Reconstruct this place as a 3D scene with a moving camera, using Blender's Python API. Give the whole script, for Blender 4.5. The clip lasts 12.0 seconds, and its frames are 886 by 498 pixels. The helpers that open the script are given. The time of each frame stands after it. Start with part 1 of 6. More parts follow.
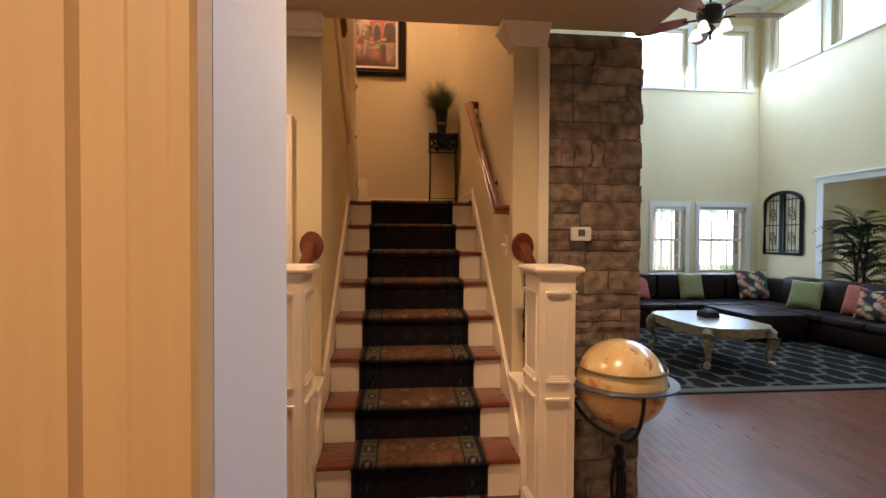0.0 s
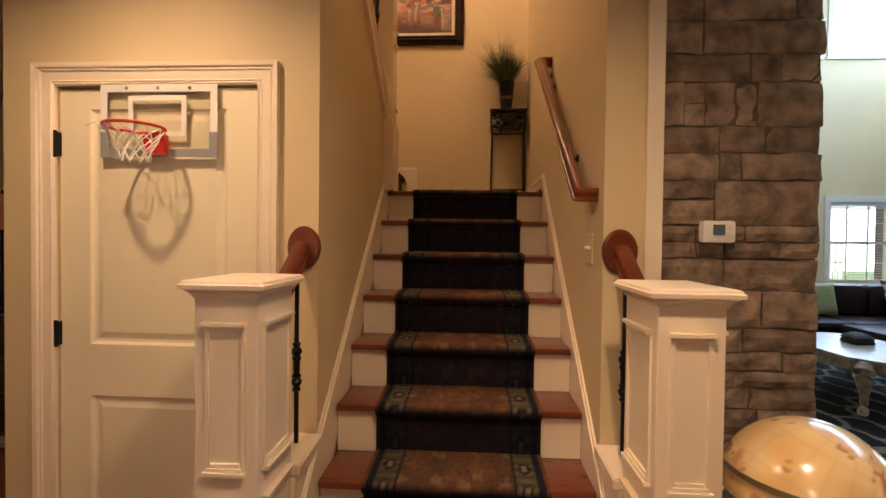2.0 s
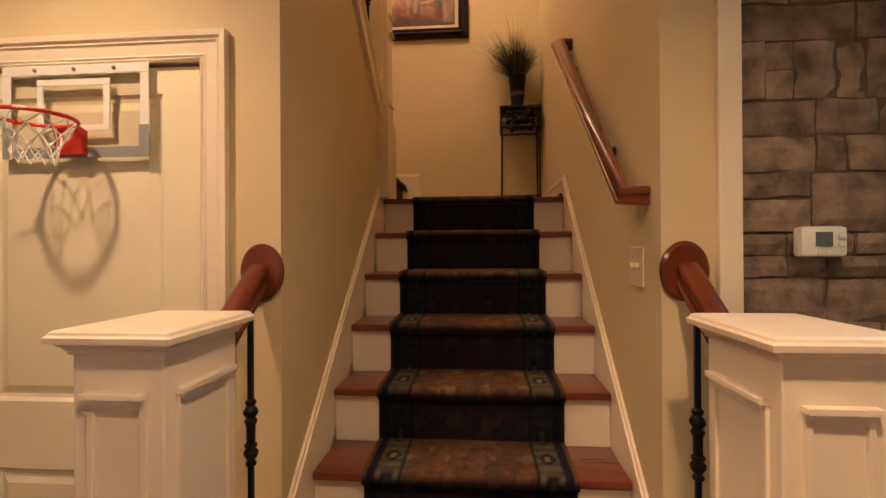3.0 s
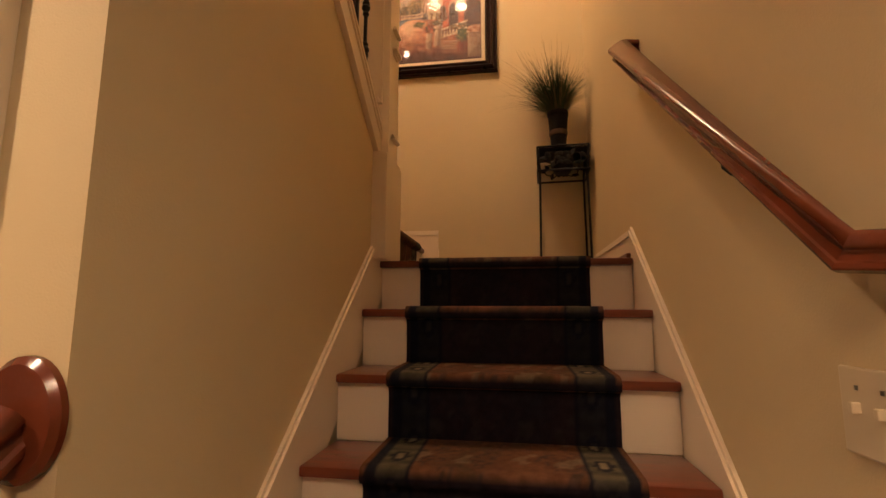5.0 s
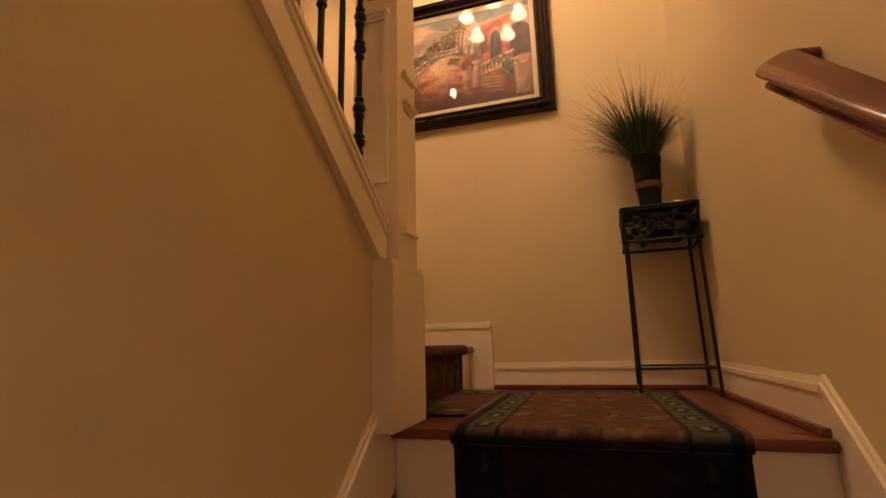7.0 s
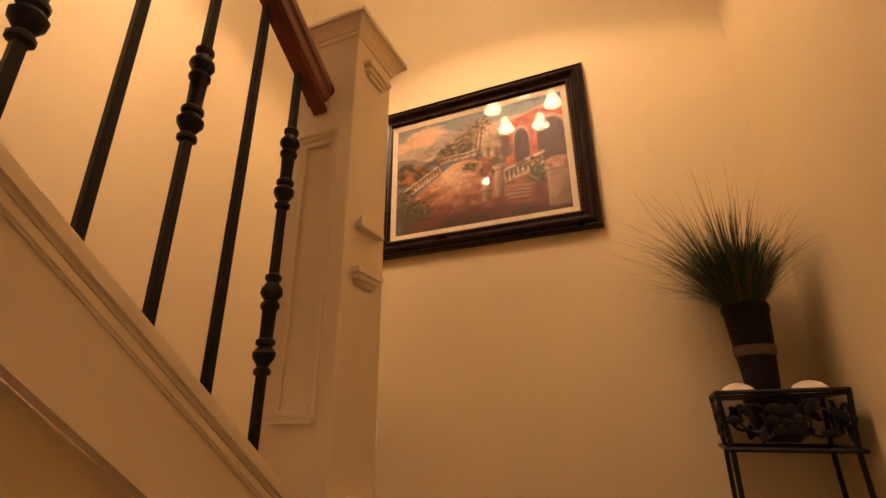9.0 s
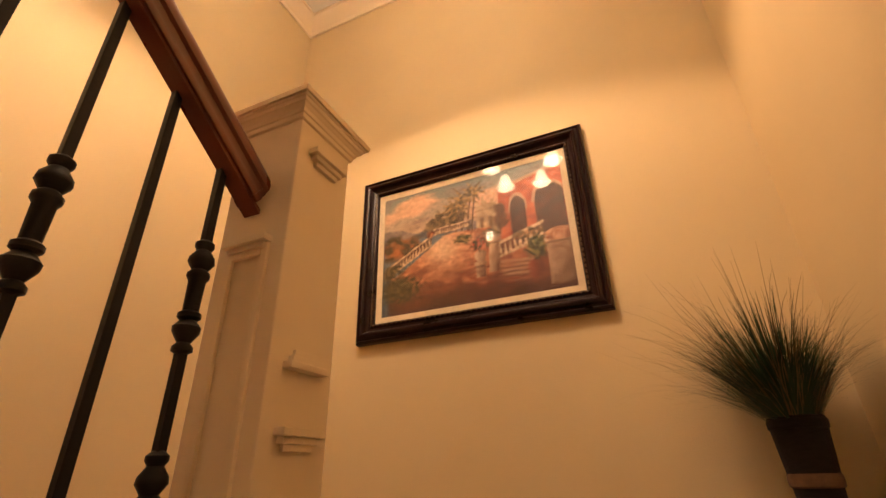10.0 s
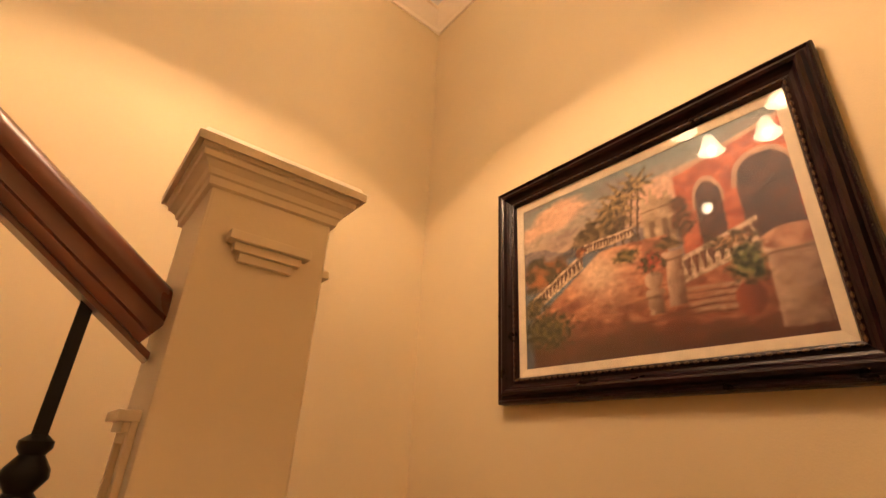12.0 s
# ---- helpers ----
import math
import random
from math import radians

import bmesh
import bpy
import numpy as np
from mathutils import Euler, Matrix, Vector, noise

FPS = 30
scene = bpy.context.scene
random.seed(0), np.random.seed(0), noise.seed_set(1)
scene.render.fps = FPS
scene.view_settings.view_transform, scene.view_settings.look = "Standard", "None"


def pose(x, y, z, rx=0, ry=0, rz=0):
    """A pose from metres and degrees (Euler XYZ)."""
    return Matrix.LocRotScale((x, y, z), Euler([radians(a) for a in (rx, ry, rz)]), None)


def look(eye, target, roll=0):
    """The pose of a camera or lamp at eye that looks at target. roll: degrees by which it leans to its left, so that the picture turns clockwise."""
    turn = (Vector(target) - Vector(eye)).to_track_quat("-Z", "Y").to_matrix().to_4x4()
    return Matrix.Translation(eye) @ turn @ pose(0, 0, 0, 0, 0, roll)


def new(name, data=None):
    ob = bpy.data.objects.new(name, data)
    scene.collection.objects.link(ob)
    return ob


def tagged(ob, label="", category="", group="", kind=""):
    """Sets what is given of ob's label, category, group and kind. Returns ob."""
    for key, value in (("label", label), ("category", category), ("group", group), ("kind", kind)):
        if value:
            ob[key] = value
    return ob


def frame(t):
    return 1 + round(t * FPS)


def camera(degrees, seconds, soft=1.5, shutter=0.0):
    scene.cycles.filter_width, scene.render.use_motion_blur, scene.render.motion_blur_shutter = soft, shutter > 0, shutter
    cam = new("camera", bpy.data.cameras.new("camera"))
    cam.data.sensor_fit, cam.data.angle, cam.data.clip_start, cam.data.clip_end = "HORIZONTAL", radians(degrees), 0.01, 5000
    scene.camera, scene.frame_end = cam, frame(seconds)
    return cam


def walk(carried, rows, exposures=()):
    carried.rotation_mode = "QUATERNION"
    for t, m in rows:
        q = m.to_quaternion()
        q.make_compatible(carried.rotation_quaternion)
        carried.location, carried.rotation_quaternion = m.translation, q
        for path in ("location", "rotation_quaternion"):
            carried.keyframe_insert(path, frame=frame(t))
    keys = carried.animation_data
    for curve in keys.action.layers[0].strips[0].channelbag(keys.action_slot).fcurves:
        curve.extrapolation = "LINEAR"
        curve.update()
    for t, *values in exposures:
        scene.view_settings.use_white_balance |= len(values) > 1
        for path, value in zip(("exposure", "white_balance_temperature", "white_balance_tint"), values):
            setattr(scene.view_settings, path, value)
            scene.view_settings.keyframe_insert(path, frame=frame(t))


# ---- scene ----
cam = camera(87.0, 12.0)
METRES, EYE, TILT, LEAN, TURN = 4.35, 1.41, 0.0, 0.0, -4.9
PATH = [
    (0, (-0.025, 0.131, 1.459), (0.164, 2.122, 1.422), 0.3),
    (0.5, (0.002, 0.338, 1.463), (0.111, 2.335, 1.436), 0.7),
    (1, (0.043, 0.546, 1.45), (0.061, 2.545, 1.424), 0.6),
    (1.5, (0.104, 0.749, 1.45), (0.03, 2.747, 1.412), 0.5),
    (2, (0.128, 0.953, 1.458), (0.008, 2.949, 1.42), 0.7),
    (2.5, (0.138, 1.161, 1.458), (-0.012, 3.155, 1.446), 0.4),
    (2.7, (0.123, 1.244, 1.467), (-0.022, 3.239, 1.46), -0.1),
    (4.3, (0.135, 1.888, 1.508), (-0.134, 3.863, 1.667), -0.1),
    (4.5, (0.133, 1.955, 1.519), (-0.146, 3.927, 1.704), 0.1),
    (5, (0.134, 2.095, 1.557), (-0.171, 4.052, 1.832), 0.2),
    (5.5, (0.119, 2.298, 1.618), (-0.234, 4.229, 1.996), -0.3),
    (6, (0.076, 2.439, 1.735), (-0.339, 4.353, 2.137), -0.5),
    (6.5, (0.093, 2.593, 1.853), (-0.42, 4.482, 2.261), -0.6),
    (7, (0.106, 2.735, 1.981), (-0.464, 4.61, 2.382), -1.5),
    (7.2, (0.108, 2.792, 2.019), (-0.481, 4.657, 2.436), -2.0),
    (8.8, (0.095, 3.205, 2.397), (-0.612, 4.956, 3.055), -0.5),
    (9, (0.095, 3.243, 2.441), (-0.618, 4.977, 3.139), -0.5),
    (9.5, (0.102, 3.322, 2.561), (-0.607, 5.023, 3.338), -0.5),
    (10, (0.116, 3.412, 2.651), (-0.604, 5.058, 3.529), -1.4),
    (10.5, (0.138, 3.513, 2.712), (-0.665, 5.071, 3.675), -2.5),
    (11, (0.174, 3.597, 2.831), (-0.866, 5.058, 3.716), 1.6),
    (11.5, (0.145, 3.714, 2.892), (-1.082, 5.017, 3.786), 2.5),
    (12, (0.141, 3.844, 2.989), (-1.298, 4.979, 3.789), 3.0),
]
walk(cam, [(t, look(eye, target, roll)) for t, eye, target, roll in PATH])

# ---- world, sun, lamps ----
world = bpy.data.worlds.new("world")
scene.world = world
world.use_nodes = True
wn = world.node_tree
sky = wn.nodes.new("ShaderNodeTexSky")
sky.sky_type = "NISHITA"
sky.sun_disc = False
sky.sun_elevation = radians(38)
sky.sun_rotation = radians(215)
wn.links.new(sky.outputs[0], wn.nodes["Background"].inputs[0])
wn.nodes["Background"].inputs[1].default_value = 0.13


def lamp(name, kind, at, energy, color, aim=None, size=0.05, spot=140, blend=0.15, size_y=None):
    data = bpy.data.lights.new(name, kind)
    data.energy, data.color = energy, color
    if kind == "AREA":
        data.shape = "RECTANGLE"
        data.size, data.size_y = size, size_y or size
    elif kind == "SUN":
        data.angle = radians(size)
    else:
        data.shadow_soft_size = size
    if kind == "SPOT":
        data.spot_size, data.spot_blend = radians(spot), blend
    ob = new(name, data)
    ob.matrix_world = look(at, aim or (at[0], at[1] + 0.001, at[2] - 1))
    return ob


WARM = (1.0, 0.62, 0.375)
CAN = (1.0, 0.66, 0.41)
DAY = (0.45, 0.65, 1.0)
lamp("sun", "SUN", (-9, -12, 13), 5.0, (1.0, 0.95, 0.88), (0, 0, 0), 0.5)
# chandelier bulbs over the stairwell
CHX, CHY, CHZ, CHR, CHA = -0.44, 3.90, 4.53, 0.22, -66
for k in range(5):
    a = radians(72 * k + CHA)
    lamp("chandelier_bulb", "SPOT", (CHX + CHR * math.cos(a), CHY + CHR * math.sin(a), CHZ + 0.02), 14.0, WARM, size=0.004, spot=141, blend=0.12)
lamp("chandelier_glow", "POINT", (CHX + 0.05, CHY, CHZ + 0.32), 24, WARM, size=0.02)
# recessed ceiling lamps
lamp("can_closet", "SPOT", (-0.98, 1.97, 2.585), 58, CAN, size=0.03, spot=165, blend=0.9)
lamp("can_stairs", "SPOT", (0.38, 1.38, 2.585), 88, CAN, size=0.05, spot=165, blend=0.9)
lamp("can_hall", "SPOT", (-0.55, -0.6, 2.585), 128, CAN, size=0.05, spot=150, blend=0.6)
lamp("can_side", "SPOT", (-2.9, 3.2, 2.585), 20, CAN, size=0.05, spot=150, blend=0.6)
lamp("can_upper", "SPOT", (-1.38, 1.72, 5.28), 10, CAN, size=0.05, spot=150, blend=0.6)
# daylight in the window openings
lamp("daylight_back_high", "AREA", (5.6, 8.55, 5.0), 125, DAY, (5.0, 4, 2.0), 2.6, size_y=1.2)
lamp("daylight_side_high", "AREA", (6.85, 5.6, 5.0), 225, DAY, (2, 5.2, 1.5), 5.5, size_y=1.2)
lamp("daylight_back_low", "AREA", (5.7, 8.55, 1.5), 24, DAY, (5.2, 4, 1.0), 1.9, size_y=1.1)
lamp("daylight_arch", "AREA", (9.3, 5.8, 1.5), 24, DAY, (3, 4.5, 1.0), 2.6, size_y=1.9)


# ---- materials ----
def mat(name, col, rough=0.6, metal=0.0, var=0.12, scale=6.0, bump=0.15, bscale=220.0, stretch=(1, 1, 1), attr="", coat=0.0, rnd=0.0, emit=0.0, dist=0.002, spec=0.5):
    m = bpy.data.materials.new(name)
    m.use_nodes = True
    nt = m.node_tree
    b = nt.nodes["Principled BSDF"]
    b.inputs["Roughness"].default_value = rough
    b.inputs["Metallic"].default_value = metal
    b.inputs["Specular IOR Level"].default_value = spec
    b.inputs["Coat Weight"].default_value = coat
    b.inputs["Coat Roughness"].default_value = 0.12
    tc = nt.nodes.new("ShaderNodeTexCoord")
    mp = nt.nodes.new("ShaderNodeMapping")
    mp.inputs["Scale"].default_value = stretch
    nt.links.new(tc.outputs["Object"], mp.inputs[0])
    n1 = nt.nodes.new("ShaderNodeTexNoise")
    n1.inputs["Scale"].default_value = scale
    n1.inputs["Detail"].default_value = 5
    n2 = nt.nodes.new("ShaderNodeTexNoise")
    n2.inputs["Scale"].default_value = bscale
    n2.inputs["Detail"].default_value = 3
    for n in (n1, n2):
        nt.links.new(mp.outputs[0], n.inputs["Vector"])
    rmp = nt.nodes.new("ShaderNodeValToRGB")
    lo = [max(0, c * (1 - var)) for c in col]
    hi = [min(1, c * (1 + var)) for c in col]
    rmp.color_ramp.elements[0].position, rmp.color_ramp.elements[1].position = 0.3, 0.7
    rmp.color_ramp.elements[0].color = (*lo, 1)
    rmp.color_ramp.elements[1].color = (*hi, 1)
    nt.links.new(n1.outputs[0], rmp.inputs[0])
    out = rmp.outputs[0]
    if attr:
        at = nt.nodes.new("ShaderNodeAttribute")
        at.attribute_name = attr
        mx = nt.nodes.new("ShaderNodeMix")
        mx.data_type, mx.blend_type = "RGBA", "MULTIPLY"
        mx.inputs[0].default_value = 1.0
        nt.links.new(at.outputs["Color"], mx.inputs[6])
        nt.links.new(out, mx.inputs[7])
        out = mx.outputs[2]
    if rnd:
        oi = nt.nodes.new("ShaderNodeObjectInfo")
        mr = nt.nodes.new("ShaderNodeMapRange")
        mr.inputs[3].default_value, mr.inputs[4].default_value = 1 - rnd, 1 + rnd
        hs = nt.nodes.new("ShaderNodeHueSaturation")
        nt.links.new(oi.outputs["Random"], mr.inputs[0])
        nt.links.new(mr.outputs[0], hs.inputs["Value"])
        nt.links.new(out, hs.inputs["Color"])
        out = hs.outputs[0]
    nt.links.new(out, b.inputs["Base Color"])
    if bump:
        bp = nt.nodes.new("ShaderNodeBump")
        bp.inputs["Strength"].default_value = bump
        bp.inputs["Distance"].default_value = dist
        nt.links.new(n2.outputs[0], bp.inputs["Height"])
        nt.links.new(bp.outputs[0], b.inputs["Normal"])
        rr = nt.nodes.new("ShaderNodeMapRange")
        rr.inputs[3].default_value, rr.inputs[4].default_value = max(0.02, rough - 0.08), min(1, rough + 0.08)
        nt.links.new(n1.outputs[0], rr.inputs[0])
        nt.links.new(rr.outputs[0], b.inputs["Roughness"])
    if emit:
        b.inputs["Emission Color"].default_value = (*col, 1)
        b.inputs["Emission Strength"].default_value = emit
    return m


WALL = mat("tan_wall_paint", (0.648, 0.52, 0.31), 0.7, var=0.035, scale=2.2, bump=0.25, bscale=260)
WALL_L = mat("pale_cream_wall_paint", (0.74, 0.62, 0.38), 0.7, var=0.03, scale=2.0, bump=0.2, bscale=260)
# white paint tinted blue: the cool daylight on the wall end is mixed in
WALL_JAMB = mat("daylight_tinted_white_paint", (0.70, 0.73, 0.80), 0.55, var=0.02, scale=3, bump=0.2, bscale=260)
CEIL = mat("ceiling_paint", (0.62, 0.50, 0.33), 0.8, var=0.03, scale=2, bump=0.3, bscale=160)
CEIL_L = mat("white_ceiling_paint", (0.80, 0.79, 0.74), 0.8, var=0.02, scale=2, bump=0.3, bscale=160)
TRIM = mat("cream_trim_paint", (0.81, 0.70, 0.54), 0.38, var=0.03, scale=3, bump=0.12, bscale=120)
DOORM = mat("cream_door_paint", (0.82, 0.73, 0.52), 0.42, var=0.03, scale=2.5, bump=0.12, bscale=140)
CASING = mat("tan_casing_paint", (0.66, 0.47, 0.25), 0.5, var=0.05, scale=5, bump=0.12, stretch=(8, 1, 0.3))
CHERRY = mat("cherry_stained_wood", (0.145, 0.034, 0.015), 0.24, var=0.35, scale=9, bump=0.08, bscale=60, stretch=(1, 1, 1), coat=0.2, spec=0.4)
TREADW = mat("cherry_tread_wood", (0.155, 0.034, 0.016), 0.3, var=0.35, scale=5, bump=0.1, bscale=40, stretch=(1.2, 9, 9), coat=0.4, rnd=0.12)
RAILW = mat("dark_rail_wood", (0.13, 0.035, 0.018), 0.28, var=0.35, scale=6, bump=0.1, bscale=50, coat=0.4)
PLANK = mat("red_oak_plank", (0.17, 0.052, 0.023), 0.30, var=0.3, scale=4, bump=0.12, bscale=30, stretch=(12, 1.2, 6), coat=0.0, rnd=0.22, spec=0.35)
IRON = mat("black_iron", (0.008, 0.008, 0.009), 0.45, metal=0.2, var=0.3, scale=20, bump=0.25, bscale=120, spec=0.3)
BRONZE = mat("dark_bronze_metal", (0.035, 0.025, 0.018), 0.35, metal=0.8, var=0.3, scale=20, bump=0.1)
STONE = mat("brown_ledge_stone", (0.235, 0.165, 0.118), 0.9, var=0.55, scale=14, bump=0.7, bscale=45, rnd=0.28, dist=0.012)
MORTAR = mat("dark_mortar", (0.105, 0.078, 0.058), 0.95, var=0.3, scale=12, bump=0.8, bscale=90, dist=0.006)
RUNNER = mat("wool_runner", (1, 1, 1), 0.95, var=0.35, scale=42, bump=1.0, bscale=420, attr="Col", dist=0.003, spec=0.08)
RUG = mat("trellis_rug_wool", (1, 1, 1), 0.95, var=0.2, scale=26, bump=0.9, bscale=260, attr="Col", dist=0.004, spec=0.1)
CANVAS = mat("oil_paint", (1, 1, 1), 0.5, var=0.06, scale=60, bump=0.25, bscale=240, attr="Col")
GLOBEM = mat("antique_globe_paper", (1, 1, 1), 0.22, var=0.10, scale=7, bump=0.05, attr="Col", coat=0.6)
FRAMEW = mat("dark_cherry_frame", (0.012, 0.0032, 0.0036), 0.30, var=0.6, scale=14, bump=0.2, bscale=90, coat=0.0, spec=0.28)
FRAMEG = mat("worn_gilt_edge", (0.10, 0.055, 0.03), 0.35, metal=0.5, var=0.4, scale=60, bump=0.3)
LINER = mat("linen_liner", (0.66, 0.56, 0.40), 0.8, var=0.08, scale=30, bump=0.6, bscale=500)
WPLAST = mat("white_plastic", (0.78, 0.76, 0.70), 0.35, var=0.02, bump=0.02)
GPLAST = mat("grey_plastic", (0.26, 0.27, 0.27), 0.45, var=0.05, bump=0.05)
RED = mat("red_steel", (0.62, 0.035, 0.02), 0.35, var=0.08, bump=0.05)
NET = mat("white_net_cord", (0.80, 0.77, 0.70), 0.8, var=0.08, scale=60, bump=0.4)
LCD = mat("grey_display", (0.10, 0.13, 0.14), 0.2, var=0.05, bump=0)
STEEL = mat("steel_screw", (0.35, 0.34, 0.30), 0.3, metal=0.9, bump=0)
LEATHER = mat("dark_brown_leather", (0.017, 0.007, 0.006), 0.42, var=0.35, scale=7, bump=0.5, bscale=90, spec=0.3)
GREENC = mat("olive_green_fabric", (0.23, 0.23, 0.10), 0.9, var=0.12, scale=20, bump=0.7, bscale=300)
CORAL = mat("coral_fabric", (0.42, 0.12, 0.09), 0.9, var=0.15, scale=20, bump=0.7, bscale=300)
FLORAL = mat("floral_fabric", (1, 1, 1), 0.9, var=0.1, scale=20, bump=0.6, bscale=300, attr="Col")
TABLET = mat("weathered_cream_wood", (0.36, 0.30, 0.23), 0.22, var=0.2, scale=12, bump=0.2, bscale=60, stretch=(1, 6, 1))
TABLEL = mat("distressed_carved_wood", (0.34, 0.28, 0.20), 0.6, var=0.4, scale=24, bump=0.5, bscale=90)
LEAF = mat("green_grass_blade", (0.014, 0.055, 0.022), 0.5, var=0.4, scale=14, bump=0.1, rnd=0.2)
TIP = mat("tan_grass_blade", (0.16, 0.11, 0.05), 0.6, var=0.3, scale=14, bump=0.1)
PALM = mat("dusty_palm_leaf", (0.040, 0.070, 0.035), 0.5, var=0.35, scale=10, bump=0.1)
WICKER = mat("dark_woven_wrap", (0.010, 0.008, 0.008), 0.7, var=0.4, scale=40, bump=0.9, bscale=160, stretch=(1, 1, 4), spec=0.2)
BAND = mat("brown_rope_band", (0.10, 0.055, 0.03), 0.8, var=0.3, scale=50, bump=0.9, bscale=200)
SHELL = mat("pale_seashell", (0.72, 0.60, 0.48), 0.5, var=0.12, scale=25, bump=0.4, bscale=90)
DARKW = mat("dark_mahogany", (0.03, 0.012, 0.008), 0.3, var=0.4, scale=8, bump=0.1, bscale=60, stretch=(1, 6, 6), coat=0.3)
SHADE_R = mat("rust_lampshade", (0.32, 0.09, 0.05), 0.8, var=0.25, scale=30, bump=0.4)
BLINDM = mat("white_blind_slat", (0.76, 0.76, 0.74), 0.5, var=0.02, bump=0.05)
BRICK = mat("red_brick_far", (0.50, 0.36, 0.31), 0.9, var=0.25, scale=9, bump=0.3)
GRASS = mat("lawn", (0.09, 0.14, 0.04), 0.95, var=0.4, scale=3, bump=0.5)
BELL = mat("lit_frosted_glass", (1.0, 0.78, 0.52), 0.4, var=0.02, bump=0, emit=15.0)
CANLIT = mat("lit_lamp_lens", (1.0, 0.82, 0.62), 0.4, var=0.02, bump=0, emit=18.0)


def glassy(name, rough=0.02, tint=(1, 1, 1)):
    m = bpy.data.materials.new(name)
    m.use_nodes = True
    nt = m.node_tree
    nt.nodes.remove(nt.nodes["Principled BSDF"])
    tr, gl, mx, lw, pw, ml = (nt.nodes.new(k) for k in ("ShaderNodeBsdfTransparent", "ShaderNodeBsdfGlossy", "ShaderNodeMixShader", "ShaderNodeLayerWeight", "ShaderNodeMath", "ShaderNodeMath"))
    tr.inputs[0].default_value = (*tint, 1)
    gl.inputs["Roughness"].default_value = rough
    lw.inputs[0].default_value = 0.5
    pw.operation, ml.operation = "POWER", "MULTIPLY_ADD"
    pw.inputs[1].default_value = 5.0
    ml.inputs[1].default_value, ml.inputs[2].default_value = 0.93, 0.035
    nt.links.new(lw.outputs["Facing"], pw.inputs[0])
    nt.links.new(pw.outputs[0], ml.inputs[0])
    nt.links.new(ml.outputs[0], mx.inputs[0])
    nt.links.new(tr.outputs[0], mx.inputs[1])
    nt.links.new(gl.outputs[0], mx.inputs[2])
    nt.links.new(mx.outputs[0], nt.nodes["Material Output"].inputs[0])
    return m


GLASS = glassy("clear_glass")
ACRYL = glassy("clear_acrylic", 0.08, (0.95, 0.95, 0.94))


# ---- builders ----
def box(bm, a, b, bev=0.0):
    x0, x1 = sorted((a[0], b[0]))
    y0, y1 = sorted((a[1], b[1]))
    z0, z1 = sorted((a[2], b[2]))
    vs = [bm.verts.new((x, y, z)) for x in (x0, x1) for y in (y0, y1) for z in (z0, z1)]
    fs = [bm.faces.new([vs[i] for i in q]) for q in ((0, 1, 3, 2), (4, 6, 7, 5), (0, 4, 5, 1), (2, 3, 7, 6), (0, 2, 6, 4), (1, 5, 7, 3))]
    if bev:
        es = list({e for f in fs for e in f.edges})
        bmesh.ops.bevel(bm, geom=es, offset=bev, segments=2, affect="EDGES", profile=0.6)
    return bm


def prism(bm, pts, axis, lo, hi, bev=0.0):
    """A polygon in the two other axes (in the order x, y, z) carried from lo to hi."""
    def p(u, v, w):
        return {"x": (w, u, v), "y": (u, w, v), "z": (u, v, w)}[axis]
    a = [bm.verts.new(p(u, v, lo)) for u, v in pts]
    b = [bm.verts.new(p(u, v, hi)) for u, v in pts]
    n = len(pts)
    fs = [bm.faces.new(a), bm.faces.new(b[::-1])]
    fs += [bm.faces.new((a[i], b[i], b[(i + 1) % n], a[(i + 1) % n])) for i in range(n)]
    bmesh.ops.recalc_face_normals(bm, faces=fs)
    if bev:
        es = list({e for f in fs for e in f.edges})
        bmesh.ops.bevel(bm, geom=es, offset=bev, segments=2, affect="EDGES")
    return bm


def lathe(bm, prof, at=(0, 0, 0), seg=20, caps=True, sx=1.0, sy=1.0):
    rings = []
    for r, z in prof:
        rings.append([bm.verts.new((at[0] + r * sx * math.cos(2 * math.pi * k / seg), at[1] + r * sy * math.sin(2 * math.pi * k / seg), at[2] + z)) for k in range(seg)])
    for p, q in zip(rings, rings[1:]):
        for k in range(seg):
            bm.faces.new((p[k], p[(k + 1) % seg], q[(k + 1) % seg], q[k]))
    if caps:
        bm.faces.new(rings[0][::-1])
        bm.faces.new(rings[-1])
    return bm


def tube(bm, pts, r, seg=8, closed=False, radii=None):
    pts = [Vector(p) for p in pts]
    n = len(pts)
    rings = []
    for i, p in enumerate(pts):
        a = pts[(i - 1) % n] if closed or i else pts[0]
        b = pts[(i + 1) % n] if closed or i < n - 1 else pts[-1]
        d = (b - a).normalized()
        up = Vector((0, 0, 1)) if abs(d.z) < 0.95 else Vector((0, 1, 0))
        s = d.cross(up).normalized()
        u = s.cross(d)
        rr = radii[i] if radii else r
        rings.append([bm.verts.new(p + s * rr * math.cos(2 * math.pi * k / seg) + u * rr * math.sin(2 * math.pi * k / seg)) for k in range(seg)])
    m = n if closed else n - 1
    for i in range(m):
        p, q = rings[i], rings[(i + 1) % n]
        for k in range(seg):
            bm.faces.new((p[k], p[(k + 1) % seg], q[(k + 1) % seg], q[k]))
    if not closed:
        bm.faces.new(rings[0][::-1])
        bm.faces.new(rings[-1])
    return bm


def steps(bm, tiers, x0, y0, x1, y1, bev=0.003):
    """Stacked plates: each tier is (z0, z1, overhang)."""
    for z0, z1, o in tiers:
        box(bm, (x0 - o, y0 - o, z0), (x1 + o, y1 + o, z1), bev)
    return bm


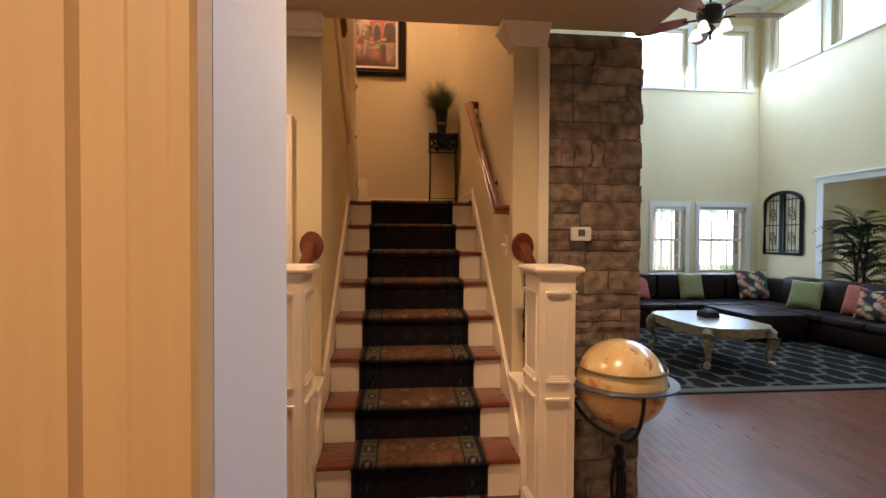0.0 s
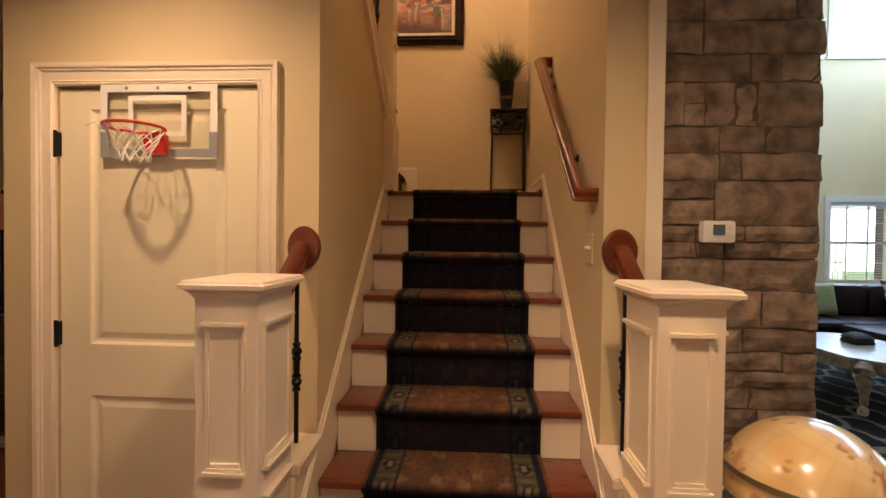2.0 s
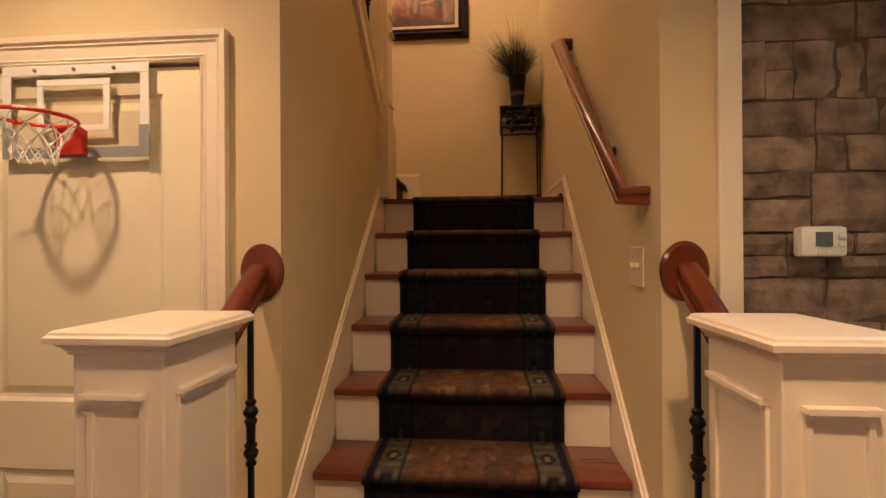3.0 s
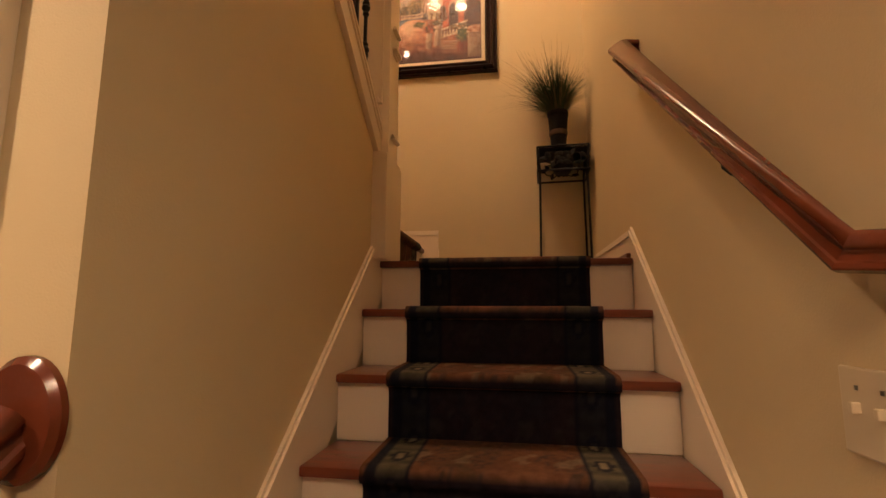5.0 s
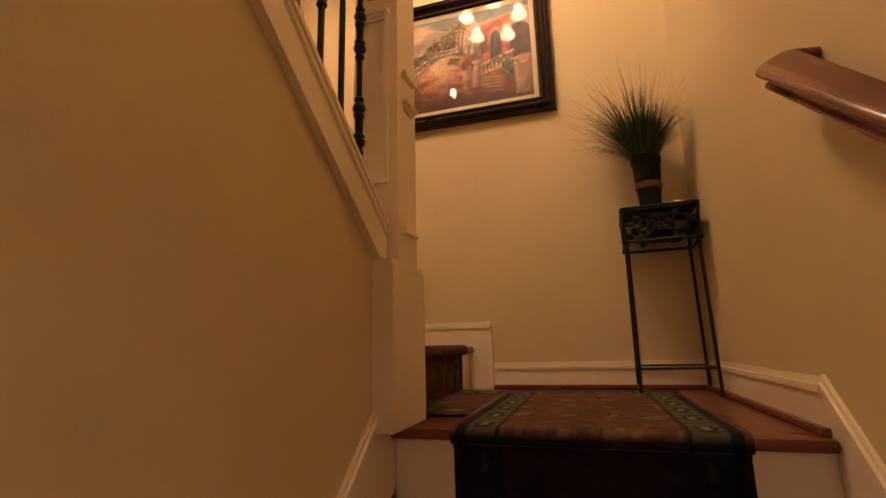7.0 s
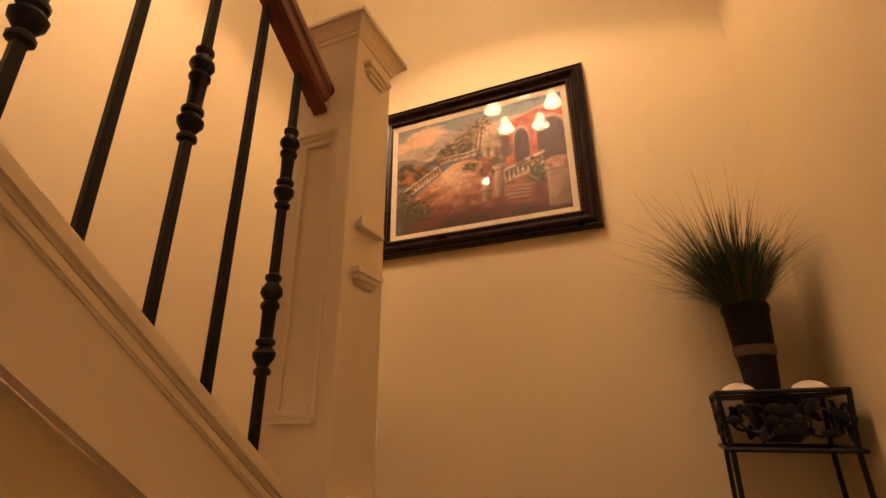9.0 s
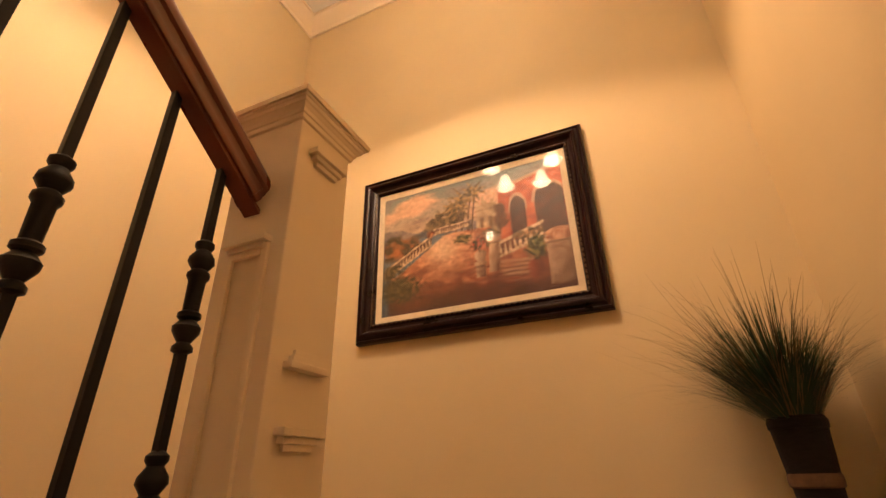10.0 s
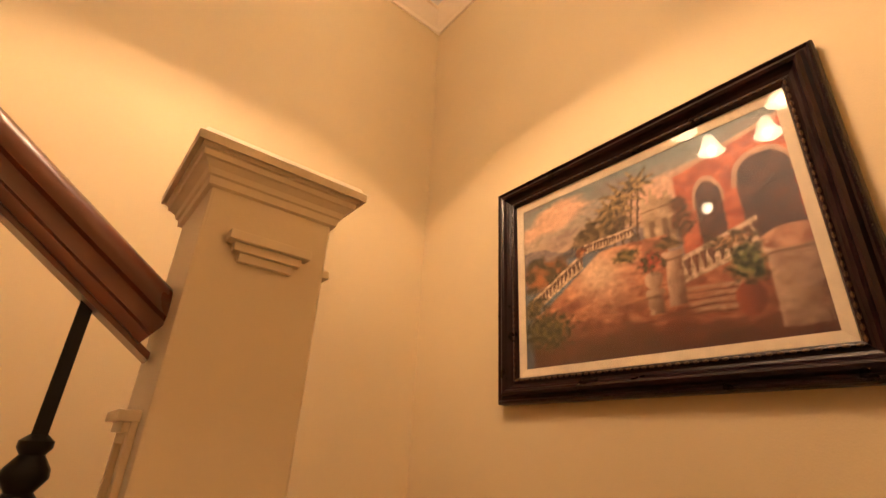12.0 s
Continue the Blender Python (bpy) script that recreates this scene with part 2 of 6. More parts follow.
def part(name, bm, material, parent=None, label="", smooth=False, at=(0, 0, 0), kind=""):
    bmesh.ops.recalc_face_normals(bm, faces=bm.faces)
    me = bpy.data.meshes.new(name)
    bm.to_mesh(me)
    bm.free()
    me.materials.append(material)
    if smooth:
        me.polygons.foreach_set("use_smooth", [True] * len(me.polygons))
        me.set_sharp_from_angle(angle=radians(40))
    ob = new(name, me)
    ob.location = at
    ob.parent = parent
    return tagged(ob, label, kind=kind)


def thing(name, at, label, category, group=""):
    ob = new(name)
    ob.location = at
    return tagged(ob, label, category, group)


def solid(name, a, b, material, label="", bev=0.0, kind="structure", parent=None):
    return part(name, box(bmesh.new(), a, b, bev), material, parent, label, kind=kind)


def sheet(name, nx, ny, place, colour, material, parent=None, label="", thick=0.0, kind=""):
    """A grid of cells placed by place(u, v) and coloured by colour(u, v)."""
    us, vs = np.meshgrid(np.linspace(0, 1, nx + 1), np.linspace(0, 1, ny + 1))
    co = [place(u, v) for u, v in zip(us.ravel(), vs.ravel())]
    fs = [(j * (nx + 1) + i, j * (nx + 1) + i + 1, (j + 1) * (nx + 1) + i + 1, (j + 1) * (nx + 1) + i) for j in range(ny) for i in range(nx)]
    me = bpy.data.meshes.new(name)
    me.from_pydata(co, [], fs)
    at = me.color_attributes.new("Col", "FLOAT_COLOR", "POINT")
    cols = np.array([(*colour(u, v), 1.0) for u, v in zip(us.ravel(), vs.ravel())], dtype=np.float32)
    at.data.foreach_set("color", cols.ravel())
    me.materials.append(material)
    me.polygons.foreach_set("use_smooth", [True] * len(me.polygons))
    ob = new(name, me)
    ob.parent = parent
    if thick:
        md = ob.modifiers.new("thickness", "SOLIDIFY")
        md.thickness, md.offset = thick, 0
    return tagged(ob, label, kind=kind)


def mixc(a, b, t):
    t = max(0.0, min(1.0, t))
    return tuple(p + (q - p) * t for p, q in zip(a, b))


# ---- plan ----
XL, XR = -0.426, 0.59          # faces of the stair walls
XF = -1.48                    # far wall of the upper flight
YD, YB = 2.62, 5.01           # closet wall, back wall of the stairwell
ZC, ZU = 2.61, 5.31           # lower and upper ceilings
RISE, RUN, YL, NS = 0.1967, 0.2255, 3.93, 9
ZL = RISE * NS
ZP = ZL + RISE                # second platform
LX, LY, LZ = 7.0, 8.7, 6.0    # living room


def nose_y(n):
    return YL - (NS - n) * RUN


# ---- walls, floors, ceilings ----
solid("wall_back_stairwell", (-1.64, YB, 0), (1.0, YB + 0.15, ZU), WALL, "tan painted plaster wall with light roller texture")
prism_l = bmesh.new()
prism(prism_l, [(2.62, 0), (3.90, 0), (3.90, 2.17), (3.78, 2.26), (2.62, 3.125)], "x", -0.50, XL)
part("wall_stair_inner", prism_l, WALL, None, "tan painted knee wall between two flights of stairs", kind="structure")
solid("wall_stair_outer", (XR, YD, 0), (0.775, YB, ZU), WALL, "tan painted plaster wall beside the stairs")
solid("wall_upper_far", (-1.64, -1.5, 2.95), (XF, YB, ZU), WALL, "tan painted plaster wall of the upper flight")
solid("wall_upper_far_low", (-1.64, YD + 0.14, 0), (XF, YB, 2.95), WALL, "tan painted plaster wall")
solid("wall_upper_hall_end", (-1.48, -1.65, 2.95), (1.5, -1.5, ZU), WALL, "tan painted plaster wall")
solid("wall_upper_hall_side", (XR, -1.5, 2.95), (0.775, YD, ZU), WALL, "tan painted plaster wall")
# closet wall with its doorway
DX0, DX1, DZ = -1.425, -0.652, 2.015
solid("wall_closet_jamb", (-1.64, YD, 0), (DX0, YD + 0.14, ZC), WALL, "tan painted plaster wall")
solid("wall_closet_corner", (DX1, YD, 0), (-0.50, YD + 0.14, ZC), WALL, "tan painted plaster wall")
solid("wall_closet_head", (DX0, YD, DZ), (DX1, YD + 0.14, ZC), WALL, "tan painted plaster wall")
solid("wall_closet_inner", (-1.48, YD + 0.6, 0), (-0.5, YD + 0.7, 1.9), WALL, "tan painted plaster wall")
# foyer slab with the stairwell left open
solid("ceiling_foyer", (-4.7, -2.2, ZC), (1.345, YD, ZC + 0.34), CEIL, "tan painted foyer ceiling")
solid("ceiling_side_room", (-4.7, YD, ZC), (-1.64, 4.75, ZC + 0.34), CEIL, "tan painted ceiling")
solid("ceiling_hall_back", (1.345, -2.2, ZC), (LX + 0.15, 0.68, ZC + 0.34), CEIL, "tan painted ceiling")
solid("ceiling_upper", (-1.64, -1.65, ZU), (1.0, YB + 0.15, ZU + 0.15), CEIL_L, "white painted upstairs ceiling")
# near wall that the camera walks past
solid("wall_near", (-4.7, 0.638, 0), (-0.217, 0.955, ZC), WALL_JAMB, "white painted wall end beside a cased opening")
solid("wall_near_far_side", (1.9, 0.68, 0), (LX, 0.94, LZ), WALL_L, "pale painted wall")
solid("wall_hall_upper", (0.775, 0.68, ZC + 0.34), (1.9, 0.94, LZ), WALL_L, "pale painted wall")
solid("wall_over_foyer", (0.775, 0.94, ZC + 0.34), (0.95, YB + 0.15, LZ), WALL_L, "pale painted wall over the stone column")
solid("wall_hall_west", (-4.85, -2.35, 0), (-4.7, 4.9, ZC + 0.34), WALL, "tan painted wall")
solid("wall_hall_south", (-4.7, -2.35, 0), (LX + 0.15, -2.2, ZC + 0.34), WALL, "tan painted wall")
solid("wall_hall_east", (LX, -2.2, 0), (LX + 0.15, 0.68, ZC + 0.34), WALL, "tan painted wall")
solid("wall_side_room_end", (-4.7, 4.75, 0), (-1.64, 4.9, ZC + 0.34), WALL, "tan painted wall")
# fluted casing on the near wall
cas = bmesh.new()
prism(cas, [(-0.2175, 0.6375), (-0.2200, 0.608), (-0.226, 0.604), (-0.244, 0.605), (-0.249, 0.607), (-0.283, 0.606), (-0.291, 0.614), (-0.331, 0.614), (-0.339, 0.605), (-0.52, 0.604), (-0.53, 0.6375)], "z", 0, 2.3)
part("trim_opening_casing", cas, CASING, None, "tan painted fluted door casing", kind="structure")

# living room shell
LW = [(4.76, 5.42), (5.80, 6.62)]


def wall_with_holes(name, axis, at, thick, lo, hi, z0, z1, holes, material, label):
    """Blocks round rectangular holes (a, b, za, zb); the wall runs along the axis."""
    bm = bmesh.new()
    cuts = sorted({lo, hi, *(h[0] for h in holes), *(h[1] for h in holes)})
    for a, b in zip(cuts, cuts[1:]):
        zs = sorted((h[2], h[3]) for h in holes if h[0] <= a and h[1] >= b)
        z = z0
        for za, zb in [*zs, (z1, z1)]:
            if za > z + 1e-4:
                if axis == "x":
                    box(bm, (a, at, z), (b, at + thick, za))
                else:
                    box(bm, (at, a, z), (at + thick, b, za))
            z = zb
    bmesh.ops.remove_doubles(bm, verts=bm.verts, dist=1e-5)
    return part(name, bm, material, None, label, kind="structure")


HB = [(4.85, 5.50, 0.86, 2.13), (5.79, 6.76, 0.86, 2.13), (4.25, 5.50, 4.42, 5.55), (5.76, 6.76, 4.42, 5.55)]
wall_with_holes("wall_living_back", "x", LY, 0.2, 0.95, LX + 0.2, 0, LZ, HB, WALL_L, "pale yellow-green painted two-storey wall")
HS = [(4.4, 7.26, -0.01, 2.43), (7.45, 8.47, 4.68, 5.70), (6.16, 7.18, 4.68, 5.70), (4.87, 5.89, 4.68, 5.70), (3.58, 4.60, 4.68, 5.70)]
wall_with_holes("wall_living_side", "y", LX, 0.2, 0.68, LY, 0, LZ, HS, WALL_L, "pale yellow-green painted two-storey wall")
solid("wall_living_left", (0.8, YB + 0.15, 0), (0.95, LY, ZC + 0.34), WALL_L, "pale painted wall")
solid("ceiling_living", (0.775, 0.68, LZ), (LX + 0.2, LY + 0.2, LZ + 0.15), CEIL_L, "white painted living room ceiling")
# sunroom past the opening
solid("wall_sunroom_back", (LX + 0.2, 8.0, 0), (9.7, 8.15, 2.8), WALL_L, "pale green painted wall")
solid("wall_sunroom_front", (LX + 0.2, 3.9, 0), (9.7, 4.05, 2.8), WALL_L, "pale green painted wall")
solid("ceiling_sunroom", (LX + 0.2, 3.9, 2.8), (9.7, 8.15, 2.95), CEIL_L, "white painted ceiling")
wall_with_holes("wall_sunroom_side", "y", 9.5, 0.2, 4.05, 8.0, 0, 2.8, [(4.6, 7.6, 0.5, 2.1)], WALL_L, "pale green painted wall")
GLOW = mat("bright_hazy_sky", (0.86, 0.93, 1.0), 1.0, var=0.01, bump=0, emit=1.7)
solid("backdrop_north", (-20, 32, -2), (60, 32.2, 40), GLOW, "bright hazy sky")
solid("backdrop_east", (36, -20, -2), (36.2, 31.9, 40), GLOW, "bright hazy sky")
solid("ground", (-60, -60, -0.30), (90, 90, -0.20), GRASS, "mown green lawn")
solid("floor_base", (-4.85, -2.35, -0.2), (9.7, LY + 0.2, -0.012), DARKW, "wooden subfloor")


# ---- mouldings ----
def crown(name, pts, z, material=TRIM, d=0.085, h=0.10):
    """A crown moulding along a plan line; the room is on the left of the line."""
    prof = [(0, -h), (0.012, -h), (0.018, -h + 0.018), (0.03, -h + 0.03), (d - 0.022, -0.028), (d - 0.012, -0.012), (d, -0.010), (d, 0), (0, 0)]
    bm = bmesh.new()
    n = len(pts)
    rings = []
    for i, p in enumerate(pts):
        p = Vector(p)
        d0 = (p - Vector(pts[i - 1])).normalized() if i else None
        d1 = (Vector(pts[i + 1]) - p).normalized() if i < n - 1 else None
        d0, d1 = d0 or d1, d1 or d0
        n0, n1 = Vector((-d0.y, d0.x)), Vector((-d1.y, d1.x))
        m = (n0 + n1).normalized()
        m = m / max(0.3, m.dot(n0))
        rings.append([bm.verts.new((p.x + m.x * u, p.y + m.y * u, z + v)) for u, v in prof])
    for a, b in zip(rings, rings[1:]):
        for k in range(len(prof)):
            bm.faces.new((a[k], b[k], b[(k + 1) % len(prof)], a[(k + 1) % len(prof)]))
    bm.faces.new(rings[0][::-1])
    bm.faces.new(rings[-1])
    return part(name, bm, material, None, "cream painted crown moulding", kind="structure")


crown("trim_crown_foyer", [(-0.413, YD - 0.002), (-1.638, YD - 0.002)], ZC - 0.003)
crown("trim_crown_pier", [(0.772, YD - 0.002), (0.590, YD - 0.002), (0.590, YD + 0.10)], ZC - 0.003)
crown("trim_crown_upper", [(XR - 0.002, YD), (XR - 0.002, YB - 0.002), (XF + 0.002, YB - 0.002), (XF + 0.002, 0)], ZU - 0.003)
solid("trim_stone_edge", (0.725, YD - 0.022, 0), (0.783, YD - 0.002, ZC - 0.11), TRIM, "cream painted corner trim beside stone", 0.004)


def casing(name, x0, x1, z1, y, w=0.080):
    fr = thing(name, (0, 0, 0), "", "")
    fr["kind"] = "structure"
    k = w / 0.080
    prof = [(0, 0.001), (0, 0.012), (0.005, 0.016), (0.010, 0.010), (0.015, 0.014), (0.020, 0.011), (0.048, 0.013), (0.053, 0.019), (0.058, 0.017), (0.064, 0.025), (0.080, 0.027), (0.080, 0.001)]
    for nm, ends in (("casing_leg", (0, 1)), ("casing_head", (1, 2)), ("casing_leg", (2, 3))):
        bm = bmesh.new()
        rings = []
        for e in ends:
            rings.append([bm.verts.new(((x0 - o * k) if e < 2 else (x1 + o * k), y - d, 0 if e in (0, 3) else z1 + o * k)) for o, d in prof])
        for i in range(len(prof)):
            bm.faces.new((rings[0][i], rings[1][i], rings[1][(i + 1) % len(prof)], rings[0][(i + 1) % len(prof)]))
        bm.faces.new(rings[0])
        bm.faces.new(rings[1][::-1])
        part(nm, bm, TRIM, fr)
    return fr


casing("trim_closet_casing", DX0, DX1, DZ, YD)


def base_run(name, pts, axis, at, side, lift=0.0):
    """A baseboard: pts are (along, z_bottom) steps; it stands against the plane at."""
    bm = bmesh.new()
    for (a, za), (b, zb) in zip(pts, pts[1:]):
        for h0, h1, t in ((0, 0.088, 0.014), (0.088, 0.104, 0.019), (0.104, 0.119, 0.009)):
            q = [(a, za + h0), (b, zb + h0), (b, zb + h1), (a, za + h1)]
            lo, hi = sorted((at + side * 0.001, at + side * t))
            prism(bm, q, axis, lo, hi)
    return part(name, bm, TRIM, None, "cream painted moulded baseboard", kind="structure")


base_run("baseboard_landing_back", [(-0.345, ZL), (XR - 0.02, ZL)], "y", YB, -1)
base_run("baseboard_landing_side", [(YL + 0.0555, ZL), (YB - 0.02, ZL)], "x", XR, -1)
solid("trim_shoe_side", (XR - 0.036, YL + 0.02, ZL + 0.0005), (XR - 0.0195, YB - 0.02, ZL + 0.020), TREADW, "cherry wood shoe moulding", 0.005)
solid("trim_shoe_back", (-0.34, YB - 0.036, ZL + 0.0005), (XR - 0.037, YB - 0.0195, ZL + 0.020), TREADW, "cherry wood shoe moulding", 0.005)
base_run("baseboard_platform_back", [(XF + 0.001, ZP), (-0.35, ZP)], "y", YB, -1)
base_run("baseboard_platform_side", [(YL, ZP), (YB - 0.02, ZP)], "x", XF, 1)
solid("baseboard_step_return", (-0.46, YB - 0.017, ZL), (-0.3465, YB - 0.001, ZP), TRIM, "cream painted baseboard return")
base_run("baseboard_pier", [(XL - 0.005, 0), (DX1 + 0.09, 0)], "y", YD, -1)

# ---- stairs ----
stairs = thing("staircase", (0.09, nose_y(1), 0), "straight closed stair with cherry treads and cream painted risers", "stairs")
ox, oy = 0.09, nose_y(1)
SK = 0.016


def at_st(bm):
    bmesh.ops.translate(bm, verts=bm.verts, vec=(-ox, -oy, 0))
    return bm


for n in range(1, NS + 1):
    y, z = nose_y(n), n * RISE
    if n < NS:
        bm = box(bmesh.new(), (XL + SK, y, z - 0.028), (XR - SK, y + RUN + 0.03, z), 0.009)
        part("tread", at_st(bm), TREADW, stairs, smooth=True)
    bm = box(bmesh.new(), (XL + SK, y + 0.028, z - RISE), (XR - SK, y + 0.046, z - 0.028))
    part("riser", at_st(bm), TRIM, stairs)
bm = box(bmesh.new(), (XL + 0.0, YL, ZL - 0.028), (XR - SK, YL + 0.10, ZL), 0.009)
part("landing_nosing", at_st(bm), TREADW, stairs, smooth=True)
for s, x in (("left", XL), ("right", XR)):
    sg = 1 if s == "left" else -1
    y0, y1 = 2.40, YL + 0.055
    def top(y):
        return RISE * NS + (y - YL) * RISE / RUN + (0.130 if sg == 1 else 0.078)
    for h0, h1, t in ((-0.30, -0.032, 0.014), (-0.032, -0.016, 0.018), (-0.016, 0.0, 0.011)):
        bm = bmesh.new()
        lo, hi = sorted((x + sg * 0.0015, x + sg * t))
        prism(bm, [(y0, max(0, top(y0) + h0)), (y1, top(y1) + h0), (y1, top(y1) + h1), (y0, top(y0) + h1)], "x", lo, hi)
        part("skirt_board" if t == 0.014 else "skirt_cap", at_st(bm), TRIM, stairs)
# landing and upper platform
solid("floor_landing", (XL, YL + 0.09, ZL - 0.2), (XR, YB, ZL), TREADW, "cherry wood landing floor")
solid("floor_platform", (XF, YL - 0.02, ZL - 0.2), (-0.46, YB, ZP - 0.03), TRIM, "cream painted platform base")
bm = box(bmesh.new(), (XF, YL - 0.02, ZP - 0.029), (-0.438, YB, ZP), 0.009)
part("floor_platform_boards", bm, TREADW, None, "cherry wood platform floor", kind="structure")
# upper flight
flight = thing("upper_staircase", (-0.95, YL, ZP), "upper stair flight with cream risers behind a balustrade", "stairs")
for n in range(1, 6):
    y, z = -(n - 1) * 0.26, n * RISE
    part("riser", box(bmesh.new(), (-0.53, y - 0.02, z - RISE), (0.45, y, z - 0.03)), TRIM, flight)
    part("tread", box(bmesh.new(), (-0.53, y - 0.29, z - 0.03), (0.45, y + 0.025, z), 0.008), TREADW, flight)


# stringer face and cap over the knee wall
def str_top(y):
    return 2.296 + 0.75 * (3.935 - y)


bm = bmesh.new()
prism(bm, [(2.63, str_top(2.63) - 0.142), (3.90, str_top(3.90) - 0.142), (3.90, str_top(3.90) - 0.015), (2.63, str_top(2.63) - 0.015)], "x", XL + 0.001, XL + 0.016)
part("trim_stringer", bm, TRIM, None, "cream painted stair stringer", kind="structure")
bm = bmesh.new()
prism(bm, [(2.63, str_top(2.63) - 0.03), (3.895, str_top(3.895) - 0.03), (3.895, str_top(3.895)), (2.63, str_top(2.63))], "x", -0.515, XL + 0.026, 0.006)
part("trim_stringer_cap", bm, TRIM, None, "cream painted moulded cap on a stair stringer", kind="structure")
bm = bmesh.new()
prism(bm, [(2.63, str_top(2.63) - 0.048), (3.90, str_top(3.90) - 0.048), (3.90, str_top(3.90) - 0.031), (2.63, str_top(2.63) - 0.031)], "x", XL + 0.001, XL + 0.022, 0.003)
part("trim_stringer_cove", bm, TRIM, None, "cream painted cove under a stringer cap", kind="structure")
bm = bmesh.new()
prism(bm, [(2.63, str_top(2.63) - 0.152), (3.90, str_top(3.90) - 0.152), (3.90, str_top(3.90) - 0.138), (2.63, str_top(2.63) - 0.138)], "x", XL + 0.001, XL + 0.021)
part("trim_stringer_bead", bm, TRIM, None, "cream painted bead under a stringer", kind="structure")


# ---- newel posts ----
def square_loft(prof, x0, y0, x1, y1):
    """Square rings, each (overhang, z), joined upwards."""
    bm = bmesh.new()
    rings = [[bm.verts.new(p) for p in ((x0 - o, y0 - o, z), (x1 + o, y0 - o, z), (x1 + o, y1 + o, z), (x0 - o, y1 + o, z))] for o, z in prof]
    for a, b in zip(rings, rings[1:]):
        for k in range(4):
            bm.faces.new((a[k], a[(k + 1) % 4], b[(k + 1) % 4], b[k]))
    bm.faces.new(rings[0][::-1])
    bm.faces.new(rings[-1])
    return bm


def post_panel(bm, face, c, w, z0, z1, ps=1.0, ends=("top", "bottom")):
    """A raised frame with a ledge above and below on one face. face: (axis, sign, plane)."""
    ax, sg, pl = face
    def b(u0, u1, za, zb, t):
        lo, hi = sorted((pl, pl + sg * t))
        if ax == "y":
            box(bm, (u0, lo, za), (u1, hi, zb), 0.0015)
        else:
            box(bm, (lo, u0, za), (hi, u1, zb), 0.0015)
    h = w / 2
    if ps > 0.5:
        b(c - h, c - h + 0.012, z0, z1, 0.007 * ps)
        b(c + h - 0.012, c + h, z0, z1, 0.007 * ps)
    if "top" in ends:
        b(c - h - 0.004, c + h + 0.004, z1 - 0.008, z1 + 0.003, 0.020)
        b(c - h + 0.004, c + h - 0.004, z1 - 0.018, z1 - 0.008, 0.013)
        b(c - h + 0.012, c + h - 0.012, z1 - 0.028, z1 - 0.018, 0.008)
    if "bottom" in ends:
        b(c - h - 0.002, c + h + 0.002, z0 - 0.003, z0 + 0.008, 0.018)
        b(c - h + 0.008, c + h - 0.008, z0 + 0.008, z0 + 0.018, 0.012)
        b(c - h + 0.016, c + h - 0.016, z0 + 0.018, z0 + 0.028, 0.007)


def newel(name, x0, x1, y0, y1, zb, zt, panels, label, group, plinth=None, front=None, ck=1.0, ps=1.0):
    cx, cy = (x0 + x1) / 2, (y0 + y1) / 2
    t = thing(name, (cx, cy, zb), label, "newel post", group)
    X0, X1, Y0, Y1, H = x0 - cx, x1 - cx, y0 - cy, y1 - cy, zt - zb
    part("shaft", box(bmesh.new(), (X0, Y0, 0), (X1, Y1, H - 0.03), 0.004), TRIM, t)
    part("cap_moulding", square_loft([(o, H - d * ck) for o, d in ((0.001, 0.075), (0.005, 0.073), (0.006, 0.062), (0.009, 0.060), (0.011, 0.052), (0.017, 0.044), (0.020, 0.042), (0.021, 0.034), (0.024, 0.032), (0.024, 0.025), (0.001, 0.024))], X0, Y0, X1, Y1), TRIM, t)
    part("cap", square_loft([(0.020, H - 0.0235 * ck), (0.030, H - 0.0225), (0.031, H - 0.012), (0.026, H - 0.008), (0.024, H - 0.003), (0.018, H)], X0, Y0, X1, Y1), TRIM, t)
    for z0, z1, only in [(*p, 0) for p in panels] + [(*p, 1) for p in front or []]:
        for face, c, w in ((("y", -1, Y0), 0, X1 - X0), (("y", 1, Y1), 0, X1 - X0), (("x", -1, X0), 0, Y1 - Y0), (("x", 1, X1), 0, Y1 - Y0)):
            if front and (face[:2] == ("y", -1)) != bool(only):
                continue
            relief = 1.0 if only else ps
            for ends in ((("top", "bottom"),) if relief > 0.5 else (("top",), ("bottom",))):
                bm = bmesh.new()
                post_panel(bm, face, c, w - 0.062, z0 - zb, z1 - zb, relief, ends)
                part("panel_moulding", bm, TRIM, t)
    if plinth:
        part("plinth", box(bmesh.new(), (X0 - plinth, Y0 - plinth, 0), (X1 + plinth, Y1 + plinth, 0.17), 0.006), TRIM, t)
    return t


NL = (-0.605, -0.432)
NR = (0.598, 0.765)
NY = (2.150, 2.39)
newel("newel_post", *NL, *NY, 0, 1.345, [(0.828, 1.231), (0.24, 0.755)], "cream painted panelled box newel post with moulded cap", "newels at the foot of the stairs", 0.012, ck=0.62)
newel("newel_post", *NR, *NY, 0, 1.345, [(0.828, 1.231), (0.24, 0.755)], "cream painted panelled box newel post with moulded cap", "newels at the foot of the stairs", 0.012, ck=0.62)
up = newel("landing_newel_post", -0.532, -0.384, 3.922, 4.070, 2.205, 3.312, [(2.30, 2.716), (2.804, 3.200)], "cream painted panelled newel post on the stair landing", "", front=[(2.445, 3.01)], ck=0.80, ps=0.2)
bm = box(bmesh.new(), (-0.060, -0.155, -0.435), (0.092, 0.085, -0.012), 0.004)
box(bm, (-0.060, -0.15, -0.012), (0.086, 0.08, 0.004), 0.004)
part("plinth", bm, TRIM, up, "wider base of the post")
